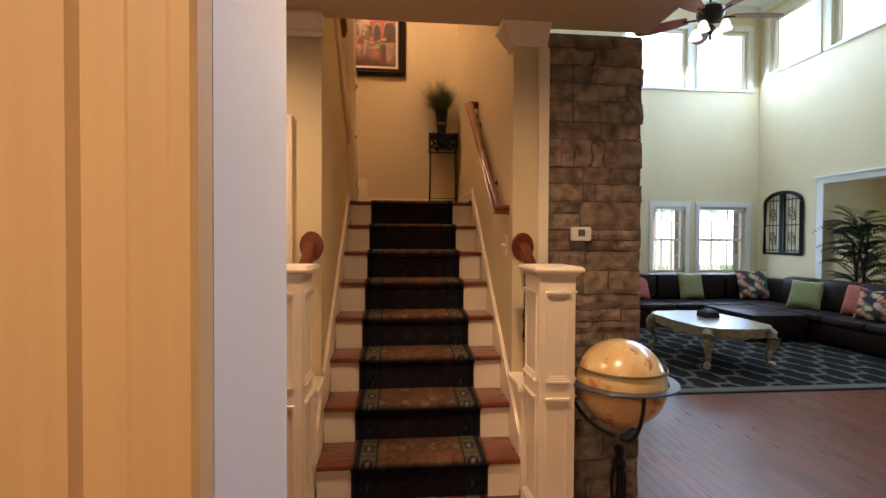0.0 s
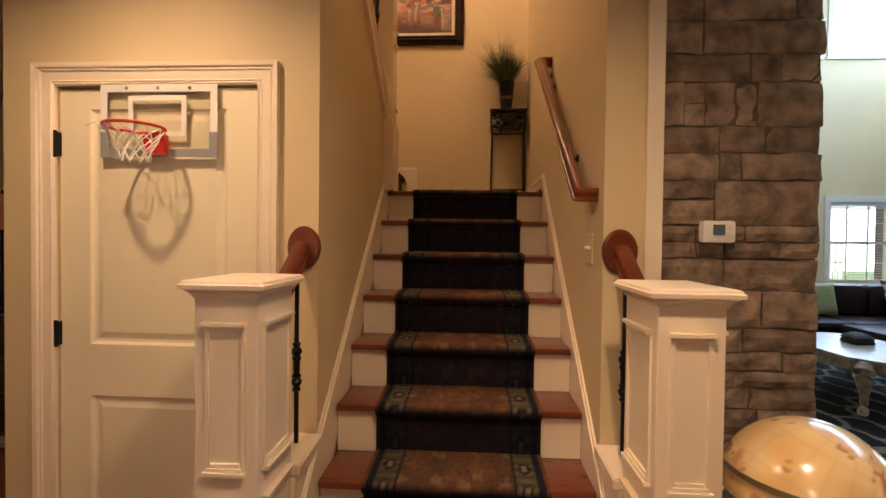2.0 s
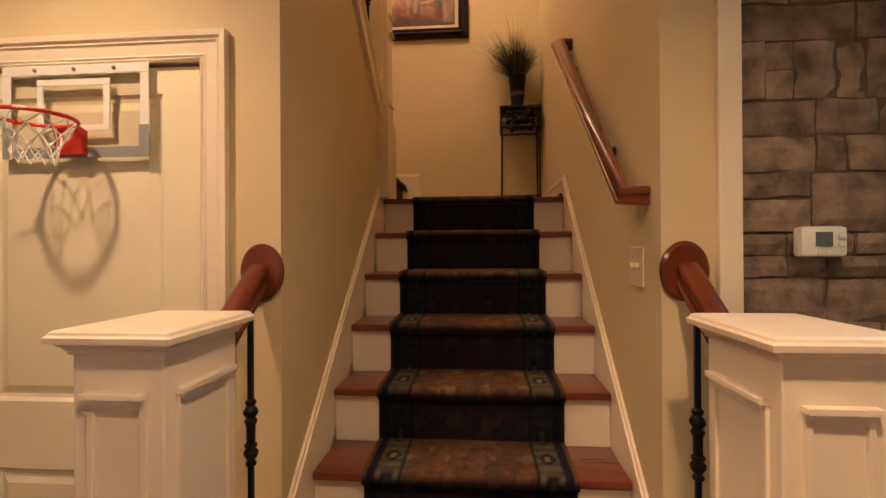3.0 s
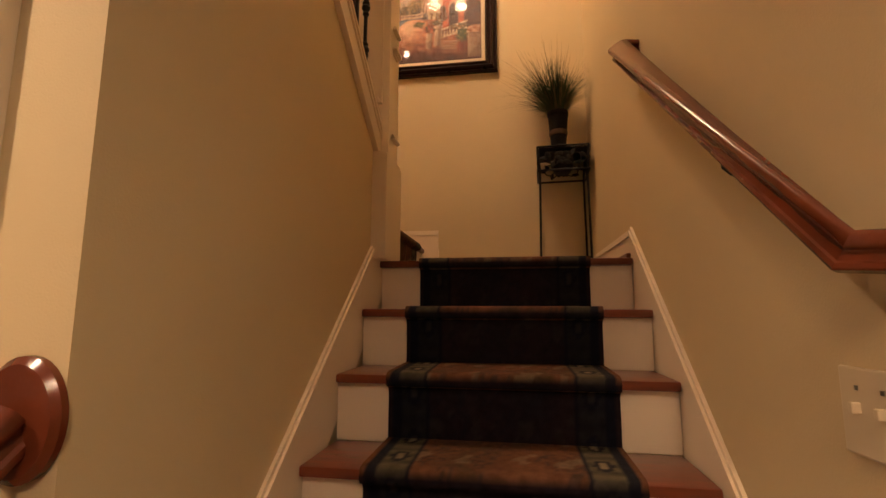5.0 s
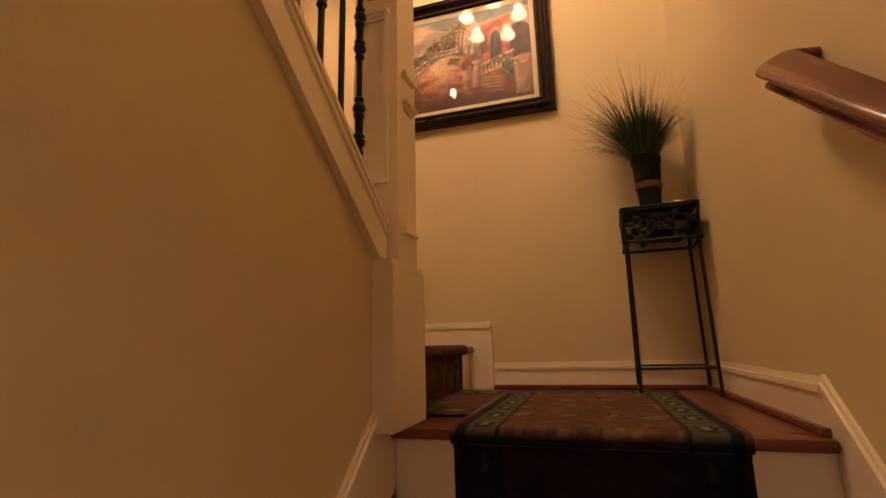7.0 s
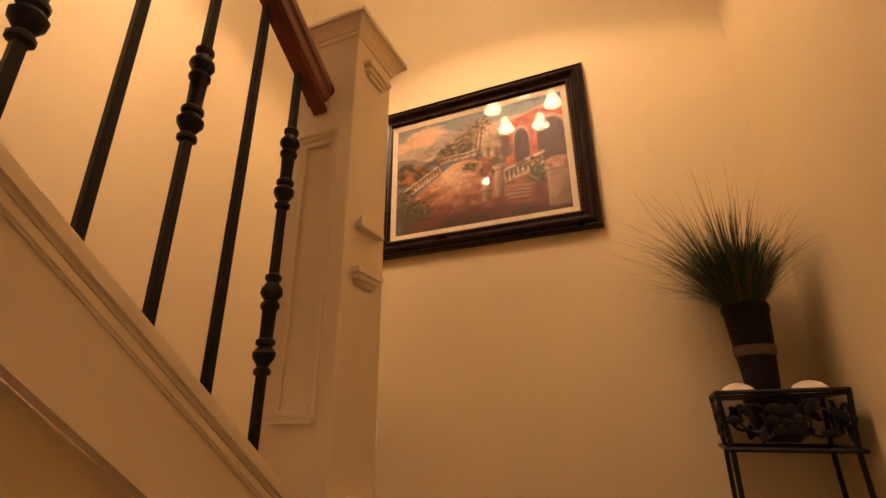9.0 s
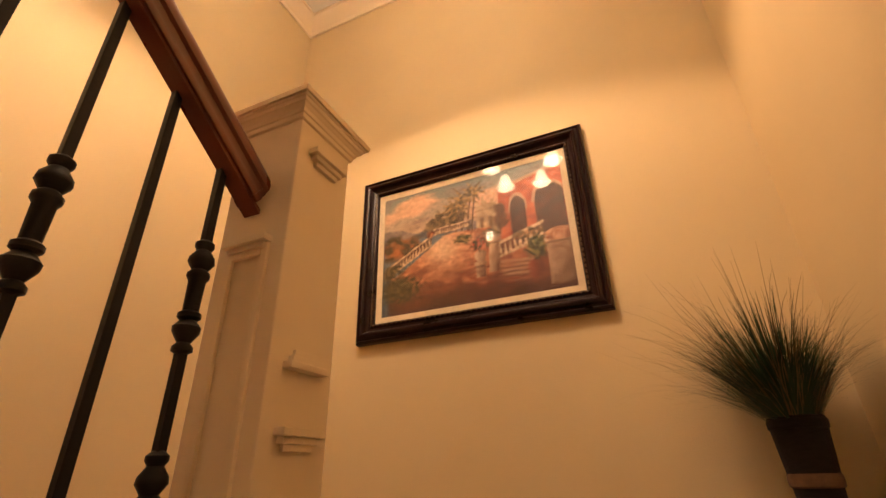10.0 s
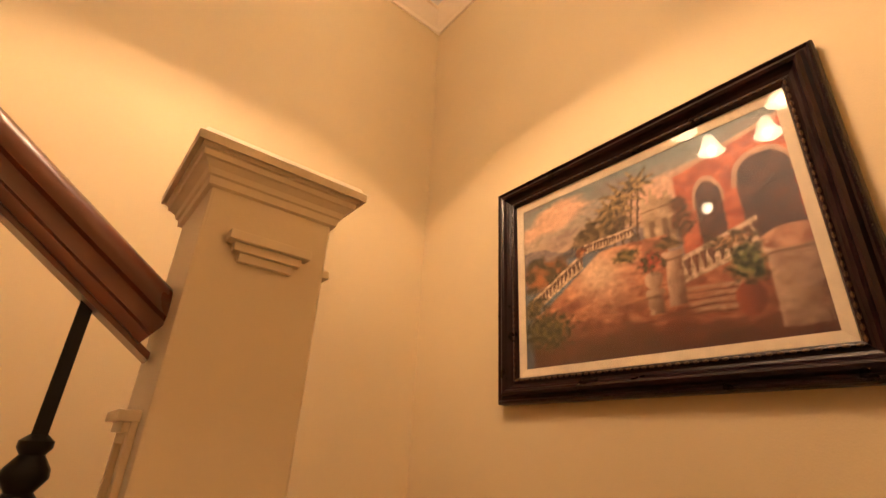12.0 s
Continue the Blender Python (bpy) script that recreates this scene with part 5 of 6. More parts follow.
def earth(u, v):
    lon, lat = u * 2 * math.pi, (v - 0.5) * math.pi
    p = Vector((math.cos(lat) * math.cos(lon), math.cos(lat) * math.sin(lon), math.sin(lat)))
    n = noise.noise(p * 1.7 + Vector((3, 1, 7))) + 0.35 * noise.noise(p * 4.5)
    c = mixc((0.82, 0.60, 0.29), (0.74, 0.48, 0.20), noise.noise(p * 2.2) * 1.2 + 0.5)
    if n > 0.30:
        k = int((noise.noise(p * 2.6 + Vector((9, 2, 2))) + 0.6) * 5)
        c = ((0.62, 0.26, 0.10), (0.78, 0.54, 0.24), (0.55, 0.20, 0.10), (0.74, 0.46, 0.17), (0.68, 0.44, 0.18), (0.66, 0.30, 0.12))[k % 6]
    elif n > 0.285:
        c = (0.42, 0.26, 0.12)
    if abs((lat * 180 / math.pi) % 15) < 0.6 or abs((lon * 180 / math.pi) % 15) < 0.6:
        c = mixc(c, (0.45, 0.30, 0.14), 0.15)
    return c


def ball(u, v):
    lon, lat = u * 2 * math.pi, (v - 0.5) * math.pi
    p = Vector((math.cos(lat) * math.cos(lon), math.cos(lat) * math.sin(lon), math.sin(lat))) * GR
    p.rotate(Euler((radians(18), radians(14), radians(40))))
    return (p.x, p.y, p.z + GZ)


sheet("globe_ball", 120, 60, ball, earth, GLOBEM, gl, "glossy cream and ochre map globe")
bm = bmesh.new()
q = [(0.207, GZ + 0.004), (0.207, GZ + 0.014), (0.248, GZ + 0.014), (0.252, GZ + 0.009), (0.248, GZ + 0.004)]
rings = [[bm.verts.new((r * math.cos(2 * math.pi * k / 56), r * math.sin(2 * math.pi * k / 56), z)) for k in range(56)] for r, z in q]
for i in range(5):
    for k in range(56):
        bm.faces.new((rings[i][k], rings[i][(k + 1) % 56], rings[(i + 1) % 5][(k + 1) % 56], rings[(i + 1) % 5][k]))
part("horizon_ring", bm, mat("slate_blue_ring", (0.045, 0.062, 0.10), 0.22, metal=0.3, var=0.04, scale=12, bump=0.1), gl, "dark blue-grey flat horizon ring", smooth=True)
part("meridian_ring", lathe(bmesh.new(), [(0.2000, 0.068), (0.2025, 0.068), (0.1995, 0.080), (0.1970, 0.080), (0.2000, 0.068)], (0, 0, GZ), 56, caps=False), OLIVEB, gl, "thin olive-brown band", smooth=True)
for az in (25, 145, 265):
    a = radians(az)
    pts = []
    for k in range(11):
        b = radians(-3 - 83 * k / 10)
        pts.append((0.250 * math.cos(b) * math.cos(a), 0.250 * math.cos(b) * math.sin(a), GZ + 0.018 + 0.275 * math.sin(b)))
    part("cradle_arm", tube(bmesh.new(), pts, 0.0085, 8), IRON, gl, smooth=True)
    part("foot", tube(bmesh.new(), [(0.02 * math.cos(a), 0.02 * math.sin(a), 0.44), (0.035 * math.cos(a), 0.035 * math.sin(a), 0.34), (0.030 * math.cos(a), 0.030 * math.sin(a), 0.22), (0.07 * math.cos(a), 0.07 * math.sin(a), 0.08), (0.17 * math.cos(a), 0.17 * math.sin(a), 0.012), (0.20 * math.cos(a), 0.20 * math.sin(a), 0.010)], 0.0095, 8), IRON, gl, smooth=True)
part("column", lathe(bmesh.new(), [(0.016, 0.20), (0.030, 0.23), (0.018, 0.27), (0.014, 0.36), (0.024, 0.40), (0.034, 0.43), (0.018, 0.46), (0.026, 0.50), (0.012, 0.515)], seg=16), IRON, gl, smooth=True)

# ---- living room ----
FANGLASS = mat("softly_lit_glass", (1.0, 0.80, 0.68), 0.4, var=0.02, bump=0, emit=1.3)
FANW = mat("reddish_fan_wood", (0.30, 0.075, 0.03), 0.35, var=0.3, scale=8, bump=0.05)
fan = thing("ceiling_fan", (3.0, 4.47, LZ), "bronze ceiling fan with reddish blades and lit glass lamps", "ceiling fan")
FD = 3.70 - LZ
part("downrod", tube(bmesh.new(), [(0, 0, 0), (0, 0, FD + 0.08)], 0.012), BRONZE, fan)
part("motor", lathe(bmesh.new(), [(0.03, -0.11), (0.10, -0.085), (0.125, -0.03), (0.12, 0.03), (0.06, 0.075), (0.02, 0.09)], (0, 0, FD), 24), BRONZE, fan, smooth=True)
for k in range(5):
    a = radians(72 * k - 6)
    bm = bmesh.new()
    prism(bm, [(0.20, -0.050), (0.32, -0.072), (0.56, -0.082), (0.68, -0.055), (0.71, 0), (0.68, 0.055), (0.56, 0.082), (0.32, 0.072), (0.20, 0.050)], "z", -0.004, 0.004)
    bmesh.ops.rotate(bm, verts=bm.verts, cent=(0, 0, 0), matrix=Matrix.Rotation(radians(11), 3, "X"))
    bmesh.ops.rotate(bm, verts=bm.verts, cent=(0, 0, 0), matrix=Matrix.Rotation(a, 3, "Z"))
    bmesh.ops.translate(bm, verts=bm.verts, vec=(0, 0, FD - 0.03))
    bl = part("blade", bm, FANW, fan, "reddish wood blade")
    part("blade_arm", tube(bmesh.new(), [(0.09 * math.cos(a), 0.09 * math.sin(a), FD - 0.05), (0.24 * math.cos(a), 0.24 * math.sin(a), FD - 0.035)], 0.010, 6), BRONZE, bl)
part("finial", lathe(bmesh.new(), [(0.004, -0.27), (0.014, -0.25), (0.008, -0.22), (0.035, -0.18), (0.045, -0.15), (0.02, -0.12)], (0, 0, FD), 14), BRONZE, fan, smooth=True)
for k in range(4):
    a = radians(90 * k + 30)
    c, s = math.cos(a) * 0.14, math.sin(a) * 0.14
    part("lamp_glass", lathe(bmesh.new(), [(0.020, 0.055), (0.036, 0.035), (0.046, 0.0), (0.062, -0.040), (0.0, -0.034)], (c, s, FD - 0.175), 16, caps=False), FANGLASS, fan, "lit frosted glass", smooth=True)
    part("lamp_arm", tube(bmesh.new(), [(0, 0, FD - 0.10), (c, s, FD - 0.14)], 0.009, 6), BRONZE, fan)


def window(name, axis, at, a, b, z0, z1, out, rows=0, cols=0, blind=False, split=True):
    """A framed window in a hole of a wall; out: the way to the outside."""
    t = thing(name, (0, 0, 0), "", "")
    t["kind"] = "structure"
    def bx(u0, u1, w0, w1, za, zb, bev=0.002):
        lo, hi = sorted((at + out * w0, at + out * w1))
        return box(bmesh.new(), (u0, lo, za), (u1, hi, zb), bev) if axis == "x" else box(bmesh.new(), (lo, u0, za), (hi, u1, zb), bev)
    w = 0.085
    for u0, u1, za, zb, nm in ((a - w, a, z0 - 0.02, z1, "casing_leg"), (b, b + w, z0 - 0.02, z1, "casing_leg"), (a - w - 0.01, b + w + 0.01, z1, z1 + w + 0.02, "casing_head"), (a - w - 0.02, b + w + 0.02, z0 - 0.05, z0 - 0.02, "window_sill")):
        part(nm, bx(u0, u1, -0.03 if nm == "window_sill" else -0.018, -0.001, za, zb), WPLAST, t)
    f = 0.045
    for u0, u1, za, zb in ((a, a + f, z0, z1), (b - f, b, z0, z1), (a + f, b - f, z1 - f, z1), (a + f, b - f, z0, z0 + f)):
        part("window_frame", bx(u0, u1, 0.07, 0.12, za, zb), WPLAST, t)
    if split:
        zm = (z0 + z1) / 2
        part("meeting_rail", bx(a + f, b - f, 0.075, 0.115, zm - 0.02, zm + 0.02), WPLAST, t)
    for k in range(1, cols):
        u = a + (b - a) * k / cols
        part("muntin", bx(u - 0.008, u + 0.008, 0.085, 0.105, z0 + f, z1 - f, 0), WPLAST, t)
    for k in range(1, rows):
        z = z0 + (z1 - z0) * k / rows
        if abs(z - (z0 + z1) / 2) > 0.05:
            part("muntin", bx(a + f, b - f, 0.086, 0.104, z - 0.008, z + 0.008, 0), WPLAST, t)
    g = part("pane", bx(a + f, b - f, 0.094, 0.097, z0 + f, z1 - f, 0), GLASS, t)
    g.visible_shadow = False
    if blind:
        bl = part("blind", bx(a + 0.005, b - 0.005, 0.005, 0.045, z1 - 0.05, z1 - 0.002), BLINDM, t, "lowered white slatted blind, its slats open")
        for k in range(8):
            part("slat", bx(a + 0.008, b - 0.008, 0.008, 0.040, z1 - 0.058 - k * 0.007, z1 - 0.055 - k * 0.007, 0), BLINDM, bl)
        for k in range(26):
            zk = z1 - 0.150 - k * (z1 - z0 - 0.17) / 26
            part("slat", bx(a + 0.008, b - 0.008, 0.008, 0.040, zk, zk + 0.003, 0), BLINDM, bl)
        for u in (a + 0.12, b - 0.12):
            part("ladder_cord", bx(u - 0.0015, u + 0.0015, 0.022, 0.025, z0 + 0.03, z1 - 0.05, 0), BLINDM, bl)
    return t


window("window_1", "x", LY, 4.85, 5.50, 0.86, 2.13, 1, 4, 3, True)
window("window_2", "x", LY, 5.79, 6.76, 0.86, 2.13, 1, 4, 3, True)
window("window_3", "x", LY, 4.25, 5.50, 4.42, 5.55, 1, split=False)
window("window_4", "x", LY, 5.76, 6.76, 4.42, 5.55, 1, split=False)
for n, (a, b) in enumerate(((7.45, 8.47), (6.16, 7.18), (4.87, 5.89), (3.58, 4.60))):
    window("window_%d" % (n + 5), "y", LX, a, b, 4.68, 5.70, 1, split=False)
window("window_9", "y", 9.5, 4.6, 7.6, 0.5, 2.1, 1, 2, 6, split=False)
# cased opening to the sunroom
for a, b, z0, z1 in ((7.261, 7.38, 0, 2.43), (4.28, 4.399, 0, 2.43), (4.27, 7.39, 2.431, 2.53)):
    solid("trim_sunroom_opening", (LX - 0.02, a, z0), (LX - 0.001, b, z1), WPLAST, "white painted opening trim", 0.003)
solid("trim_sunroom_crown", (LX - 0.05, 4.25, 2.531), (LX - 0.001, 7.41, 2.562), WPLAST, "white painted opening trim", 0.004)
crownl = crown("trim_crown_living", [(LX - 0.002, 0.95), (LX - 0.002, LY - 0.002), (0.96, LY - 0.002)], LZ - 0.003, WPLAST)
for a, b, nm in (((0.96, LY - 0.016, 0), (LX - 0.02, LY - 0.001, 0.13), "baseboard_living_back"), ((LX - 0.016, 7.40, 0), (LX - 0.001, LY - 0.02, 0.13), "baseboard_living_side")):
    solid(nm, a, b, WPLAST, "white painted baseboard", 0.003)
# outside: fence and neighbouring brick wing
wing = thing("neighbouring_house", (10.5, 21.0, -0.2), "pale sunlit brick house behind a fence outside the windows", "house")
part("wall", box(bmesh.new(), (-6, 0, 0), (1.5, 4, 3.2)), BRICK, wing)
bm = bmesh.new()
prism(bm, [(-0.4, 3.2), (4.4, 3.2), (2.0, 5.0)], "x", -6.3, 1.8)
part("roof", bm, GPLAST, wing)
# darker copy of the brick: the shade in the reveals is in its colour
DBRICK = mat("shaded_brick", (0.22, 0.15, 0.14), 0.9, var=0.3, scale=9, bump=0.3)
for x0, x1 in ((5.505, 5.785), (6.765, 7.2)):
    solid("exterior_brick_reveal", (x0, LY + 0.201, 0), (x1, LY + 0.36, 4.2), DBRICK, "red brick outside a window reveal, coloured dark for shade")
fence = thing("garden_fence", (8.2, 16.5, -0.2), "white garden fence outside the windows", "fence")
for k in range(46):
    part("picket", box(bmesh.new(), (-3.6 + k * 0.16, 0, 0), (-3.6 + k * 0.16 + 0.11, 0.02, 1.75)), WPLAST, fence)
part("fence_rail", box(bmesh.new(), (-3.6, 0.021, 1.4), (3.7, 0.06, 1.5)), WPLAST, fence)

# iron wall decor
dc = thing("iron_wall_panel", (LX - 0.004, 8.075, 1.25), "arched dark wrought iron wall panel with two scrolled leaves", "wall decoration")
dw, dh = 0.41, 0.93
arch = [(-dw, 0)] + [(-dw, dh)] + [(-dw * math.cos(math.pi * k / 12), dh + 0.19 * math.sin(math.pi * k / 12)) for k in range(1, 12)] + [(dw, dh), (dw, 0)]
part("outer_frame", tube(bmesh.new(), [(-0.02, y, z) for y, z in arch] + [(-0.02, -dw, 0)], 0.034, 6), IRON, dc)
for y in (-0.035, 0.035):
    part("stile", box(bmesh.new(), (-0.035, y - 0.022, 0), (-0.008, y + 0.026, dh + 0.17), 0.004), IRON, dc)
for z in (0.06, 0.52, 0.98):
    part("cross_bar", box(bmesh.new(), (-0.026, -dw, z - 0.008), (-0.014, dw, z + 0.008)), IRON, dc)
for cy in (-0.21, 0.21):
    for z in (0.28, 0.72):
        for s in (1, -1):
            part("scroll", tube(bmesh.new(), [(-0.02, cy + s * (0.085 - 0.004 * i) * math.cos(i * 0.45), z + s * (0.14 - 0.008 * i) * math.sin(i * 0.45)) for i in range(15)], 0.007, 5), IRON, dc)
    for y in (cy - 0.08, cy, cy + 0.08):
        part("rod", tube(bmesh.new(), [(-0.02, y, 0.03), (-0.02, y, dh + 0.10)], 0.006, 5), IRON, dc)


def rounded(x0, y0, z0, x1, y1, z1, r):
    return box(bmesh.new(), (x0, y0, z0), (x1, y1, z1), r)


sofa = thing("sectional_sofa", (5.3, 7.9, 0), "large dark brown leather L-shaped sectional sofa", "sofa")
oxs, oys = 5.3, 7.9


def sp(name, a, b, r=0.06, label=""):
    return part(name, rounded(a[0] - oxs, a[1] - oys, a[2], b[0] - oxs, b[1] - oys, b[2], r), LEATHER, sofa, label, smooth=True)


sp("base", (3.3, 7.55, 0.06), (6.85, 8.50, 0.30), 0.03)
sp("base", (5.95, 4.9, 0.06), (6.85, 7.545, 0.30), 0.03)
for k in range(4):
    sp("seat_cushion", (3.32 + k * 0.66, 7.50, 0.295), (3.97 + k * 0.66, 8.22, 0.42))
    sp("back_cushion", (3.32 + k * 0.66, 8.14, 0.44), (3.97 + k * 0.66, 8.42, 0.88), 0.09)
sp("corner_cushion", (5.97, 7.50, 0.295), (6.60, 8.22, 0.42))
sp("back_cushion", (5.97, 8.14, 0.44), (6.62, 8.42, 0.88), 0.09)
sp("back", (3.3, 8.38, 0.06), (6.85, 8.55, 0.80), 0.05)
sp("back", (6.72, 4.9, 0.06), (6.90, 8.375, 0.80), 0.05)
for k in range(4):
    sp("seat_cushion", (5.92, 4.94 + k * 0.64, 0.295), (6.52, 5.57 + k * 0.64, 0.42))
    sp("back_cushion", (6.46, 4.94 + k * 0.64, 0.44), (6.74, 5.57 + k * 0.64, 0.88), 0.09)
sp("arm", (5.90, 4.68, 0.06), (6.88, 4.93, 0.66), 0.09)
sp("chaise", (5.05, 6.35, 0.06), (5.915, 7.49, 0.41), 0.06)


def floral(u, v):
    c = (0.03, 0.03, 0.035)
    for k in range(26):
        px, py = (k * 0.381966) % 1, (k * 0.2137 + 0.1) % 1
        d = math.hypot(u - px, v - py)
        if d < 0.085:
            return ((0.62, 0.30, 0.18), (0.55, 0.50, 0.40), (0.14, 0.22, 0.10), (0.55, 0.13, 0.10))[k % 4] if d > 0.03 else (0.60, 0.42, 0.16)
    return c


def cushion(at, size, tilt, turn, m, label, name="throw_cushion"):
    t = thing(name, at, label, "cushion", "throw cushions on the sofa")
    def place(u, v, s):
        x, y = u * 2 - 1, v * 2 - 1
        pinch = 1 - 0.07 * (x * x * (1 - y * y) + y * y * (1 - x * x)) * 1.4
        h = 0.075 * max(0, (1 - x ** 4) * (1 - y ** 4)) ** 0.5
        return (x * size / 2 * pinch, s * h, (y * pinch + 1) * size / 2)
    for s in (-1, 1):
        ob = sheet("cover", 22, 22, lambda u, v: place(u, v, s), floral if m is FLORAL else (lambda u, v: (1, 1, 1)), m, t)
    t.rotation_euler = (radians(tilt), 0, radians(turn))
    return t


cushion((4.25, 8.08, 0.42), 0.46, -18, 3, CORAL, "coral fabric throw cushion on the leather sofa")
cushion((5.25, 8.06, 0.42), 0.49, -14, 3, GREENC, "olive green square throw cushion on the leather sofa")
cushion((6.40, 7.98, 0.42), 0.56, -20, -8, FLORAL, "large black floral print throw cushion on the leather sofa")
cushion((6.25, 6.84, 0.42), 0.48, -24, -68, GREENC, "olive green throw cushion leaning on the sofa")
cushion((6.38, 6.08, 0.42), 0.47, -20, -80, CORAL, "coral fabric throw cushion on the leather sofa")
cushion((6.20, 5.70, 0.42), 0.46, -28, -70, FLORAL, "black floral print throw cushion on the leather sofa")

# coffee table
ct = thing("coffee_table", (3.86, 5.68, 0.012), "cream-topped French style coffee table with carved cabriole legs on the rug", "coffee table")
tx, ty, TH = 0.46, 0.68, 0.475
tp = [(-tx + 0.16, -ty), (-0.1, -ty - 0.03), (0.1, -ty - 0.03), (tx - 0.16, -ty), (tx, -ty + 0.18), (tx + 0.03, 0), (tx, ty - 0.18), (tx - 0.16, ty), (0, ty + 0.03), (-tx + 0.16, ty), (-tx, ty - 0.18), (-tx - 0.03, 0), (-tx, -ty + 0.18)]
part("tabletop", prism(bmesh.new(), tp, "z", TH - 0.03, TH, 0.008), TABLET, ct, "worn cream tabletop")
ap = [(x * 0.90, y * 0.92) for x, y in tp]
part("apron", prism(bmesh.new(), ap, "z", TH - 0.11, TH - 0.0305), TABLEL, ct, "carved apron")
for sx in (-1, 1):
    for sy in (-1, 1):
        x, y = sx * (tx - 0.10), sy * (ty - 0.13)
        prof = [(0.0, TH - 0.05, 0.050), (0.030, TH - 0.10, 0.062), (0.045, TH - 0.15, 0.056), (0.038, TH - 0.21, 0.044), (0.018, TH - 0.28, 0.033), (0.002, 0.135, 0.026), (0.0, 0.085, 0.025), (0.012, 0.05, 0.029), (0.040, 0.030, 0.034), (0.062, 0.036, 0.024)]
        part("leg", tube(bmesh.new(), [(x + sx * d, y + sy * d, h) for d, h, _ in prof], 0.03, 10, radii=[q * 1.2 for _, _, q in prof]), TABLEL, ct, "carved cabriole leg", smooth=True)
for sy in (-1, 1):
    part("apron_scallop", prism(bmesh.new(), [(-0.30, TH - 0.112), (-0.20, TH - 0.130), (-0.10, TH - 0.125), (0, TH - 0.155), (0.10, TH - 0.125), (0.20, TH - 0.130), (0.30, TH - 0.112)], "y", sy * (ty * 0.90) - 0.008, sy * (ty * 0.90) + 0.008, 0.003), TABLEL, ct)
for sx in (-1, 1):
    part("apron_scallop", prism(bmesh.new(), [(-0.46, TH - 0.112), (-0.32, TH - 0.132), (-0.15, TH - 0.122), (0, TH - 0.155), (0.15, TH - 0.122), (0.32, TH - 0.132), (0.46, TH - 0.112)], "x", sx * tx * 0.90 - 0.008, sx * tx * 0.90 + 0.008, 0.003), TABLEL, ct)
hat = thing("domed_tray_box", (3.96, 5.80, 0.012 + TH), "dark grey domed lidded dish on the coffee table", "box")
part("base", square_loft([(0, 0), (0.012, 0.012), (0.0, 0.05)], -0.085, -0.085, 0.085, 0.085), IRON, hat)
part("lid", square_loft([(0.010, 0.0505), (0.008, 0.06), (-0.012, 0.085), (-0.045, 0.105), (-0.072, 0.112)], -0.085, -0.085, 0.085, 0.085), IRON, hat)
part("knob", lathe(bmesh.new(), [(0.006, 0.111), (0.010, 0.120), (0.014, 0.130), (0.006, 0.140)], seg=12), IRON, hat, smooth=True)


# rug
def trellis(u, v):
    x, y = u * 4.1, v * 3.3
    if min(x, 4.1 - x, y, 3.3 - y) < 0.035:
        return (0.03, 0.03, 0.032)
    if min(x, 4.1 - x, y, 3.3 - y) < 0.15:
        return (0.16, 0.15, 0.12)
    q = 0.05 * fbm(x * 2.2, y * 2.2)
    a, b = (x + q) / 0.50, (y - q) / 0.50
    w = 0.13 * math.sin(2 * math.pi * (a - b))
    d1 = abs(((a + b + w) % 1) - 0.5)
    d2 = abs(((a - b + 0.13 * math.sin(2 * math.pi * (a + b))) % 1) - 0.5)
    return mixc((0.13, 0.12, 0.095), (0.011, 0.0095, 0.008), min(1, max(0, (min(d1, d2) - 0.045 + 0.06 * fbm(x * 9, y * 9)) / 0.05)))


rug = thing("area_rug", (4.15, 5.95, 0), "charcoal area rug with a pale trellis pattern", "rug")
sheet("woven_face", 260, 240, lambda u, v: (-1.85 + 4.1 * u, -1.63 + 3.3 * v, 0.011), trellis, RUG, rug)
part("backing", box(bmesh.new(), (-1.85, -1.63, 0.0005), (2.25, 1.67, 0.0095)), IRON, rug)

# palm by the sunroom opening
pl = thing("potted_palm", (7.35, 6.95, 0), "tall dusty green artificial palm in a dark pot by the opening", "potted plant")
part("pot", lathe(bmesh.new(), [(0.14, 0), (0.17, 0.05), (0.19, 0.30), (0.21, 0.34), (0.18, 0.345)], seg=20), DARKW, pl, smooth=True)
bm = bmesh.new()
for k in range(4):
    tube(bm, [(0.03 * math.cos(k * 1.6), 0.03 * math.sin(k * 1.6), 0.3), (0.07 * math.cos(k * 1.6), 0.07 * math.sin(k * 1.6), 1.0), (0.10 * math.cos(k * 1.6 + 1), 0.10 * math.sin(k * 1.6 + 1), 1.35 + 0.12 * k)], 0.018, 7)
part("stem", bm, BAND, pl)
bm = bmesh.new()
for k in range(120):
    az, z0 = rg.uniform(0, 6.283), rg.uniform(0.70, 1.80)
    ln, L = rg.uniform(0.3, 1.3), rg.uniform(0.35, 0.6)
    d = Vector((math.cos(az), math.sin(az), 0))
    p, ang = Vector((0.04 * d.x, 0.04 * d.y, z0)), ln
    for i in range(12):
        p = p + (d * math.sin(ang) + Vector((0, 0, math.cos(ang)))) * (L / 12)
        ang += 0.09
        for s in (-1, 1):
            blade(bm, p, 1.1, az + s * 0.95, 0.17 * (1 - abs(i - 5) / 9), 0.016, 0.6, 3)
part("fronds", bm, PALM, pl, kind="stuff")
curl = thing("iron_garden_ornament", (7.75, 6.2, 0), "black scrolled iron plant holder by the bright sunroom window", "ornament")
part("stem", tube(bmesh.new(), [(0, 0, 0), (0, 0.02, 0.9), (0.02, -0.05, 1.35), (0.0, -0.16, 1.5), (0, -0.24, 1.42), (0, -0.18, 1.34)], 0.02), IRON, curl, smooth=True)
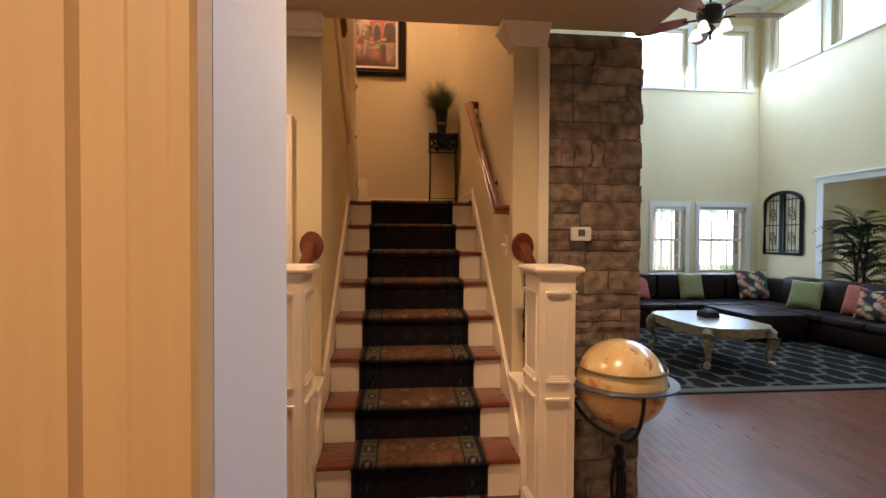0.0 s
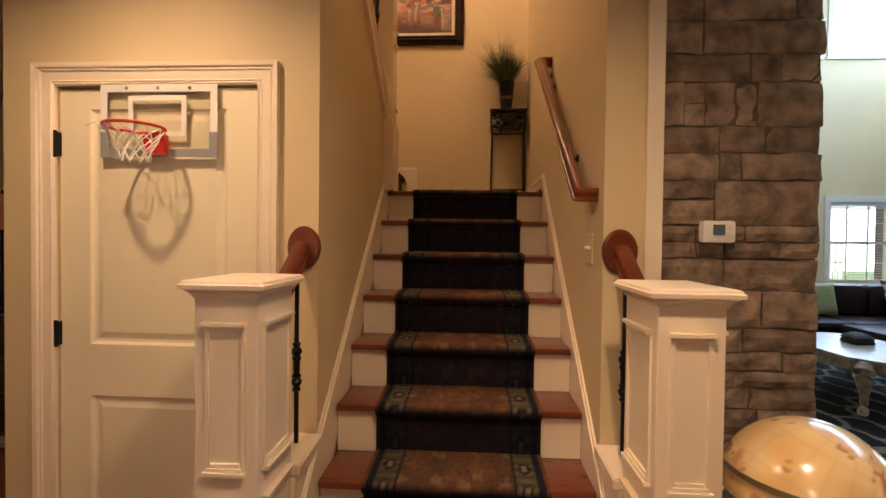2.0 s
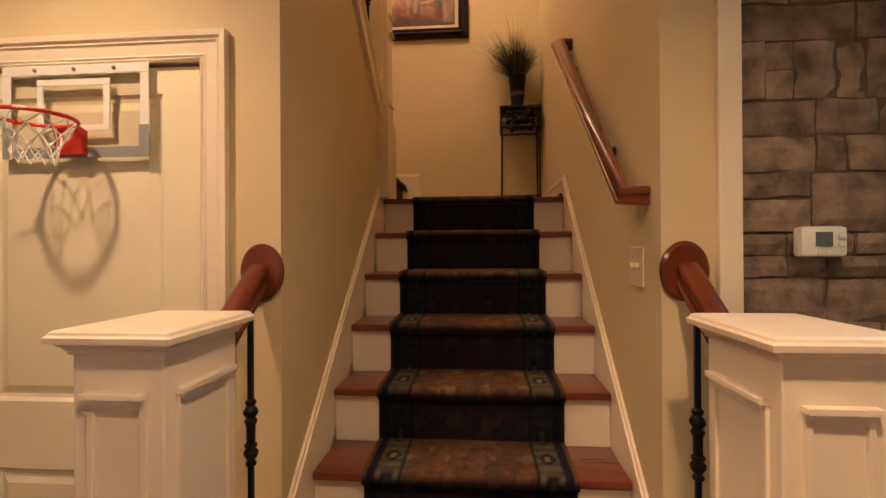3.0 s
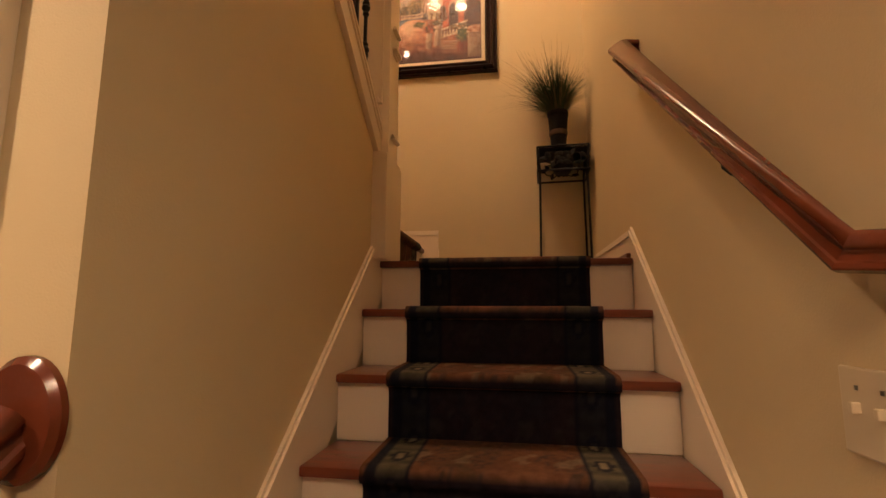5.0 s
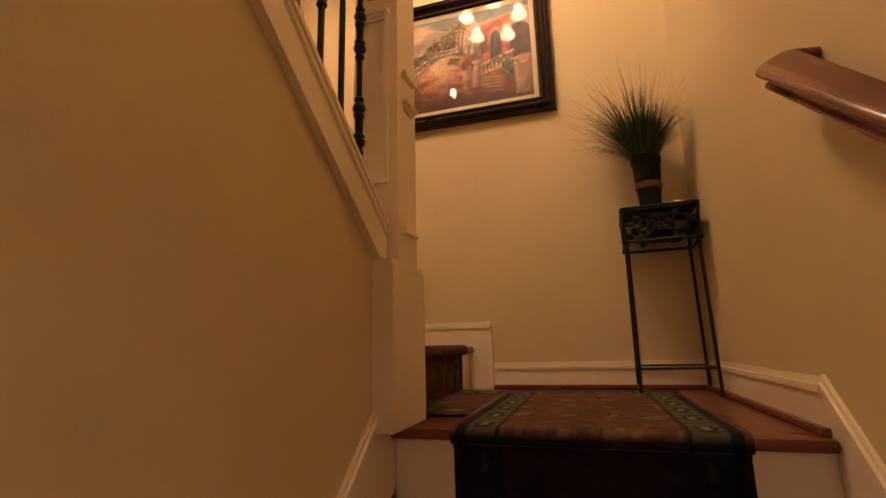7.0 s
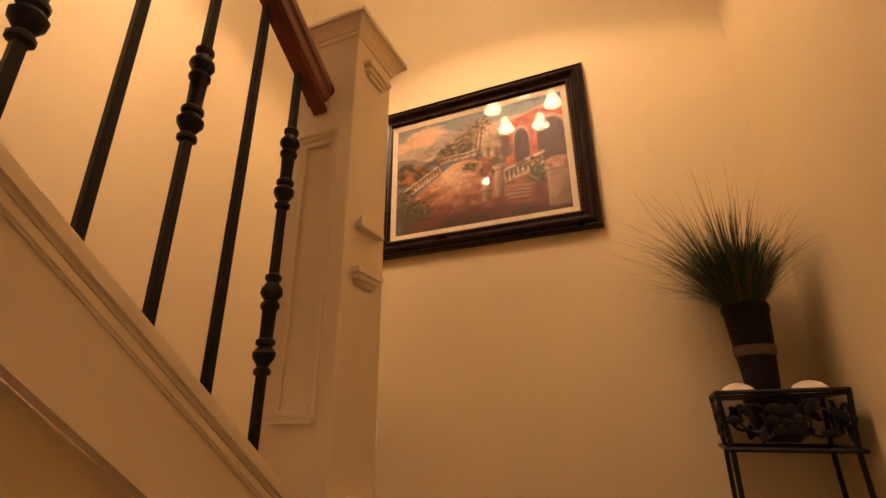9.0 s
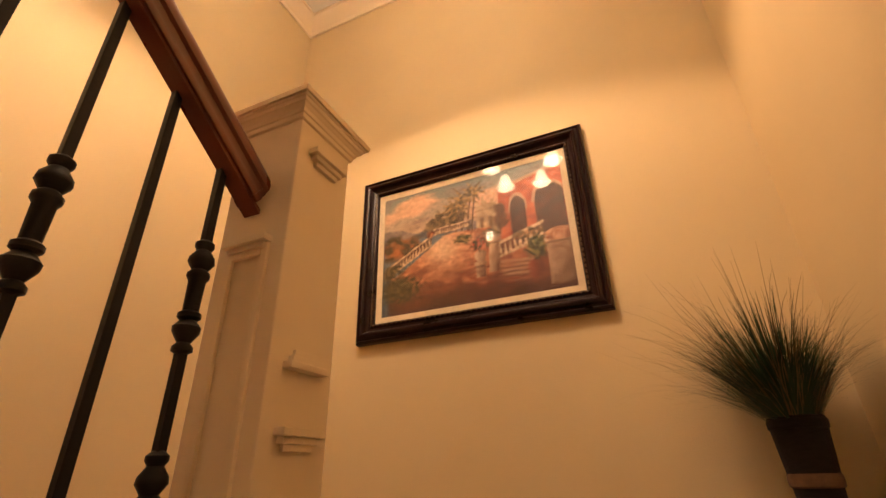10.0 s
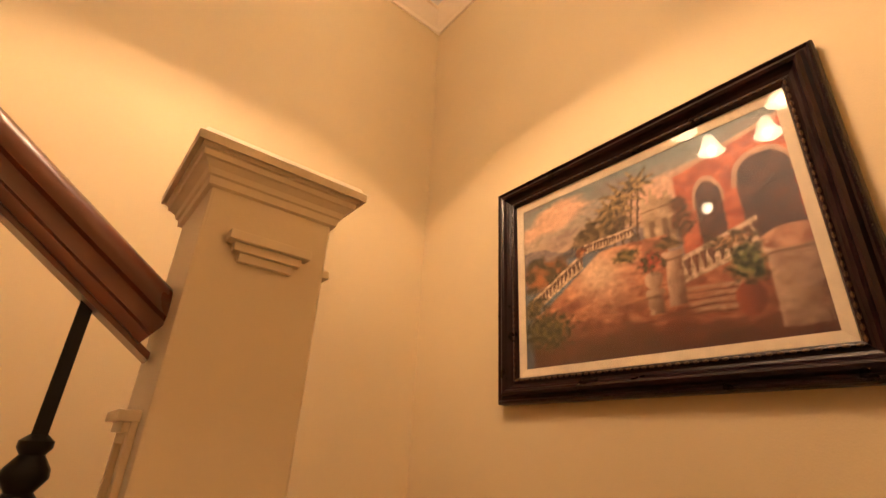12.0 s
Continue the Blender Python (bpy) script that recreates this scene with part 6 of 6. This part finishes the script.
part("base", lathe(bmesh.new(), [(0.16, 0), (0.15, 0.02), (0.03, 0.05)], seg=16), IRON, curl)

# ---- side room ----
cb = thing("sideboard", (-3.6, 4.15, 0), "dark mahogany chest of drawers", "chest of drawers")
part("carcass", box(bmesh.new(), (-0.60, -0.20, 0.12), (0.62, 0.26, 0.88), 0.004), DARKW, cb)
part("top", box(bmesh.new(), (-0.63, -0.23, 0.881), (0.65, 0.27, 0.912), 0.008), DARKW, cb)
for r in range(3):
    for c in range(2):
        dr = part("drawer", box(bmesh.new(), (-0.57 + c * 0.60, -0.216, 0.16 + r * 0.24), (0.0 + c * 0.60, -0.2005, 0.38 + r * 0.24), 0.004), DARKW, cb)
        part("knob", lathe(bmesh.new(), [(0.008, 0), (0.014, 0.01), (0.006, 0.018)], (-0.285 + c * 0.60, -0.228, 0.26 + r * 0.24), 10), BRONZE, dr)
for sx in (-0.56, 0.58):
    for sy in (-0.16, 0.22):
        part("foot", lathe(bmesh.new(), [(0.025, 0), (0.035, 0.05), (0.030, 0.1205)], (sx, sy, 0), 10), DARKW, cb)
part("lower_shelf", box(bmesh.new(), (-0.62, -0.30, 0.04), (0.66, -0.205, 0.075), 0.006), TABLEL, cb)
tl = thing("table_lamp", (-3.17, 4.05, 0.912), "dark table lamp with a rust coloured bell shade on the chest", "lamp")
part("base", lathe(bmesh.new(), [(0.09, 0), (0.09, 0.02), (0.045, 0.05), (0.065, 0.12), (0.07, 0.18), (0.035, 0.25), (0.018, 0.28)], seg=18), IRON, tl, smooth=True)
part("stem", tube(bmesh.new(), [(0, 0, 0.27), (0, 0, 0.84)], 0.012), IRON, tl)
part("shade", lathe(bmesh.new(), [(0.19, 0.58), (0.155, 0.63), (0.11, 0.72), (0.085, 0.81), (0.08, 0.83)], seg=24, caps=False), SHADE_R, tl, "rust coloured bell shade", smooth=True)
part("finial", lathe(bmesh.new(), [(0.005, 0.83), (0.012, 0.85), (0.004, 0.87)], seg=10), IRON, tl)

# ---- stone column, stone by stone ----
column = thing("stone_column", (1.06, 2.66, 0), "brown stacked ledge stone column", "column")
column["kind"] = "structure"
part("mortar", box(bmesh.new(), (-0.275, 0.004, 0), (0.272, 2.46, ZC - 0.003)), MORTAR, column)
rs = random.Random(21)


def ledge(x0, x1, z0, z1, depth):
    """A rough stone with a hewn face."""
    nx, nz = max(2, int((x1 - x0) / 0.028)), max(2, int((z1 - z0) / 0.026))
    bm = bmesh.new()
    off = rs.uniform(0, 50)
    g = []
    for j in range(nz + 1):
        row = []
        for i in range(nx + 1):
            u, v = i / nx, j / nz
            x, z = x0 + (x1 - x0) * u, z0 + (z1 - z0) * v
            edge = min(i, nx - i, j, nz - j)
            n = noise.noise((x * 9 + off, z * 16, off)) * 0.011 + noise.noise((x * 30, z * 40, off)) * 0.006
            d = depth + n * 0.8 - (0.010 if edge == 0 else 0)
            row.append(bm.verts.new((x + (noise.noise((z * 14, off, 3)) * 0.006 if i in (0, nx) else 0), -d, z + (noise.noise((x * 12, off, 9)) * 0.008 if j in (0, nz) else 0))))
        g.append(row)
    for j in range(nz):
        for i in range(nx):
            bm.faces.new((g[j][i], g[j][i + 1], g[j + 1][i + 1], g[j + 1][i]))
    rim = [*g[0], *[r[-1] for r in g[1:]], *g[-1][-2::-1], *[r[0] for r in g[-2:0:-1]]]
    back = [bm.verts.new((v.co.x, 0.02, v.co.z)) for v in rim]
    for k in range(len(rim)):
        bm.faces.new((rim[k], back[k], back[(k + 1) % len(rim)], rim[(k + 1) % len(rim)]))
    return bm


z = 0.0
tops = (0.12, 0.22, 0.36, 0.45, 0.57, 0.66, 0.78, 0.871, 0.947, 1.006, 1.074, 1.159, 1.29, 1.405, 1.464, 1.523, 1.681, 1.777, 1.87, 2.025, 2.123, 2.24, 2.335, 2.435, 2.53, 2.60)
splits = ((0.45,), (0.3, 0.7), (0.62,), (0.35,), (0.5, 0.8), (0.28,), (0.44, 0.7), (0.65,), (0.3, 0.6), (0.5,), (0.36, 0.8), (0.55,), (0.4, 0.66), (0.42,), (0.25, 0.42, 0.75), (0.25, 0.55), (0.36,), (0.385, 0.52), (0.385, 0.66), (0.16, 0.29, 0.48, 0.61), (0.56, 0.75), (0.27,), (0.27, 0.83), (0.27, 0.47), (0.5,), (0.3, 0.7))
CW0, CW1 = -0.277, 0.282
for k, ztop in enumerate(tops):
    h = ztop - z
    cuts = [0, *splits[k], 1]
    for a, b in zip(cuts, cuts[1:]):
        x0, x1 = CW0 + (CW1 - CW0) * a + 0.003, CW0 + (CW1 - CW0) * b - 0.003
        if b == 1:
            x1 += rs.uniform(-0.006, 0.006)
        if h > 0.15 and b - a < 0.4 and rs.random() < 0.6:
            zm = z + h * rs.uniform(0.4, 0.6)
            part("stone", ledge(x0, x1, z + 0.003, zm - 0.003, rs.uniform(0.006, 0.014)), STONE, column)
            part("stone", ledge(x0, x1, zm + 0.003, z + h - 0.003, rs.uniform(0.006, 0.014)), STONE, column)
        else:
            part("stone", ledge(x0, x1, z + 0.003, z + h - 0.003, rs.uniform(0.006, 0.015)), STONE, column)
    z += h
zz = 0.0
for k in range(22):
    h = (ZC - 0.012) / 22
    for j in range(7):
        y0 = 0.01 + j * 0.35 + (0.12 if k % 2 else 0)
        part("stone", box(bmesh.new(), (0.2725, y0, zz + 0.003), (0.281 + rs.uniform(0, 0.006), min(2.45, y0 + 0.34), zz + h - 0.003), 0.004), STONE, column)
    zz += h

# ---- floor boards ----
floor = thing("floor", (0, 0, 0), "red oak strip floor with a satin finish", "")
floor["kind"] = "structure"
meshes = []
for L in (0.6, 0.9, 1.2, 1.5):
    bm = box(bmesh.new(), (0, 0, -0.011), (0.0824, L - 0.0006, 0.0), 0.0006)
    me = bpy.data.meshes.new("board")
    bm.to_mesh(me)
    bm.free()
    me.materials.append(PLANK)
    meshes.append((L, me))
rf = random.Random(5)
near = 0
rest = bmesh.new()
x = -4.69
while x < 9.4:
    end = LY if x + 0.083 < LX else 7.95
    y = (-2.19 if x + 0.083 < LX else 4.1) - rf.uniform(0, 0.9)
    start = y + 0.9
    while y < end - 0.02:
        L, me = rf.choice(meshes)
        lo, hi = max(y, -2.19 if x + 0.083 < LX else 4.1), min(y + L - 0.001, end)
        if 1.0 < x < 4.9 and 1.4 < y < 4.4 and near < 295:
            ob = new("board", me)
            ob.location = (x, y, 0)
            ob.parent = floor
            near += 1
        elif hi > lo:
            box(rest, (x, lo, -0.011), (x + 0.0824, hi, 0.0))
        y += L
    x += 0.083
part("boards", rest, PLANK, floor, kind="stuff")
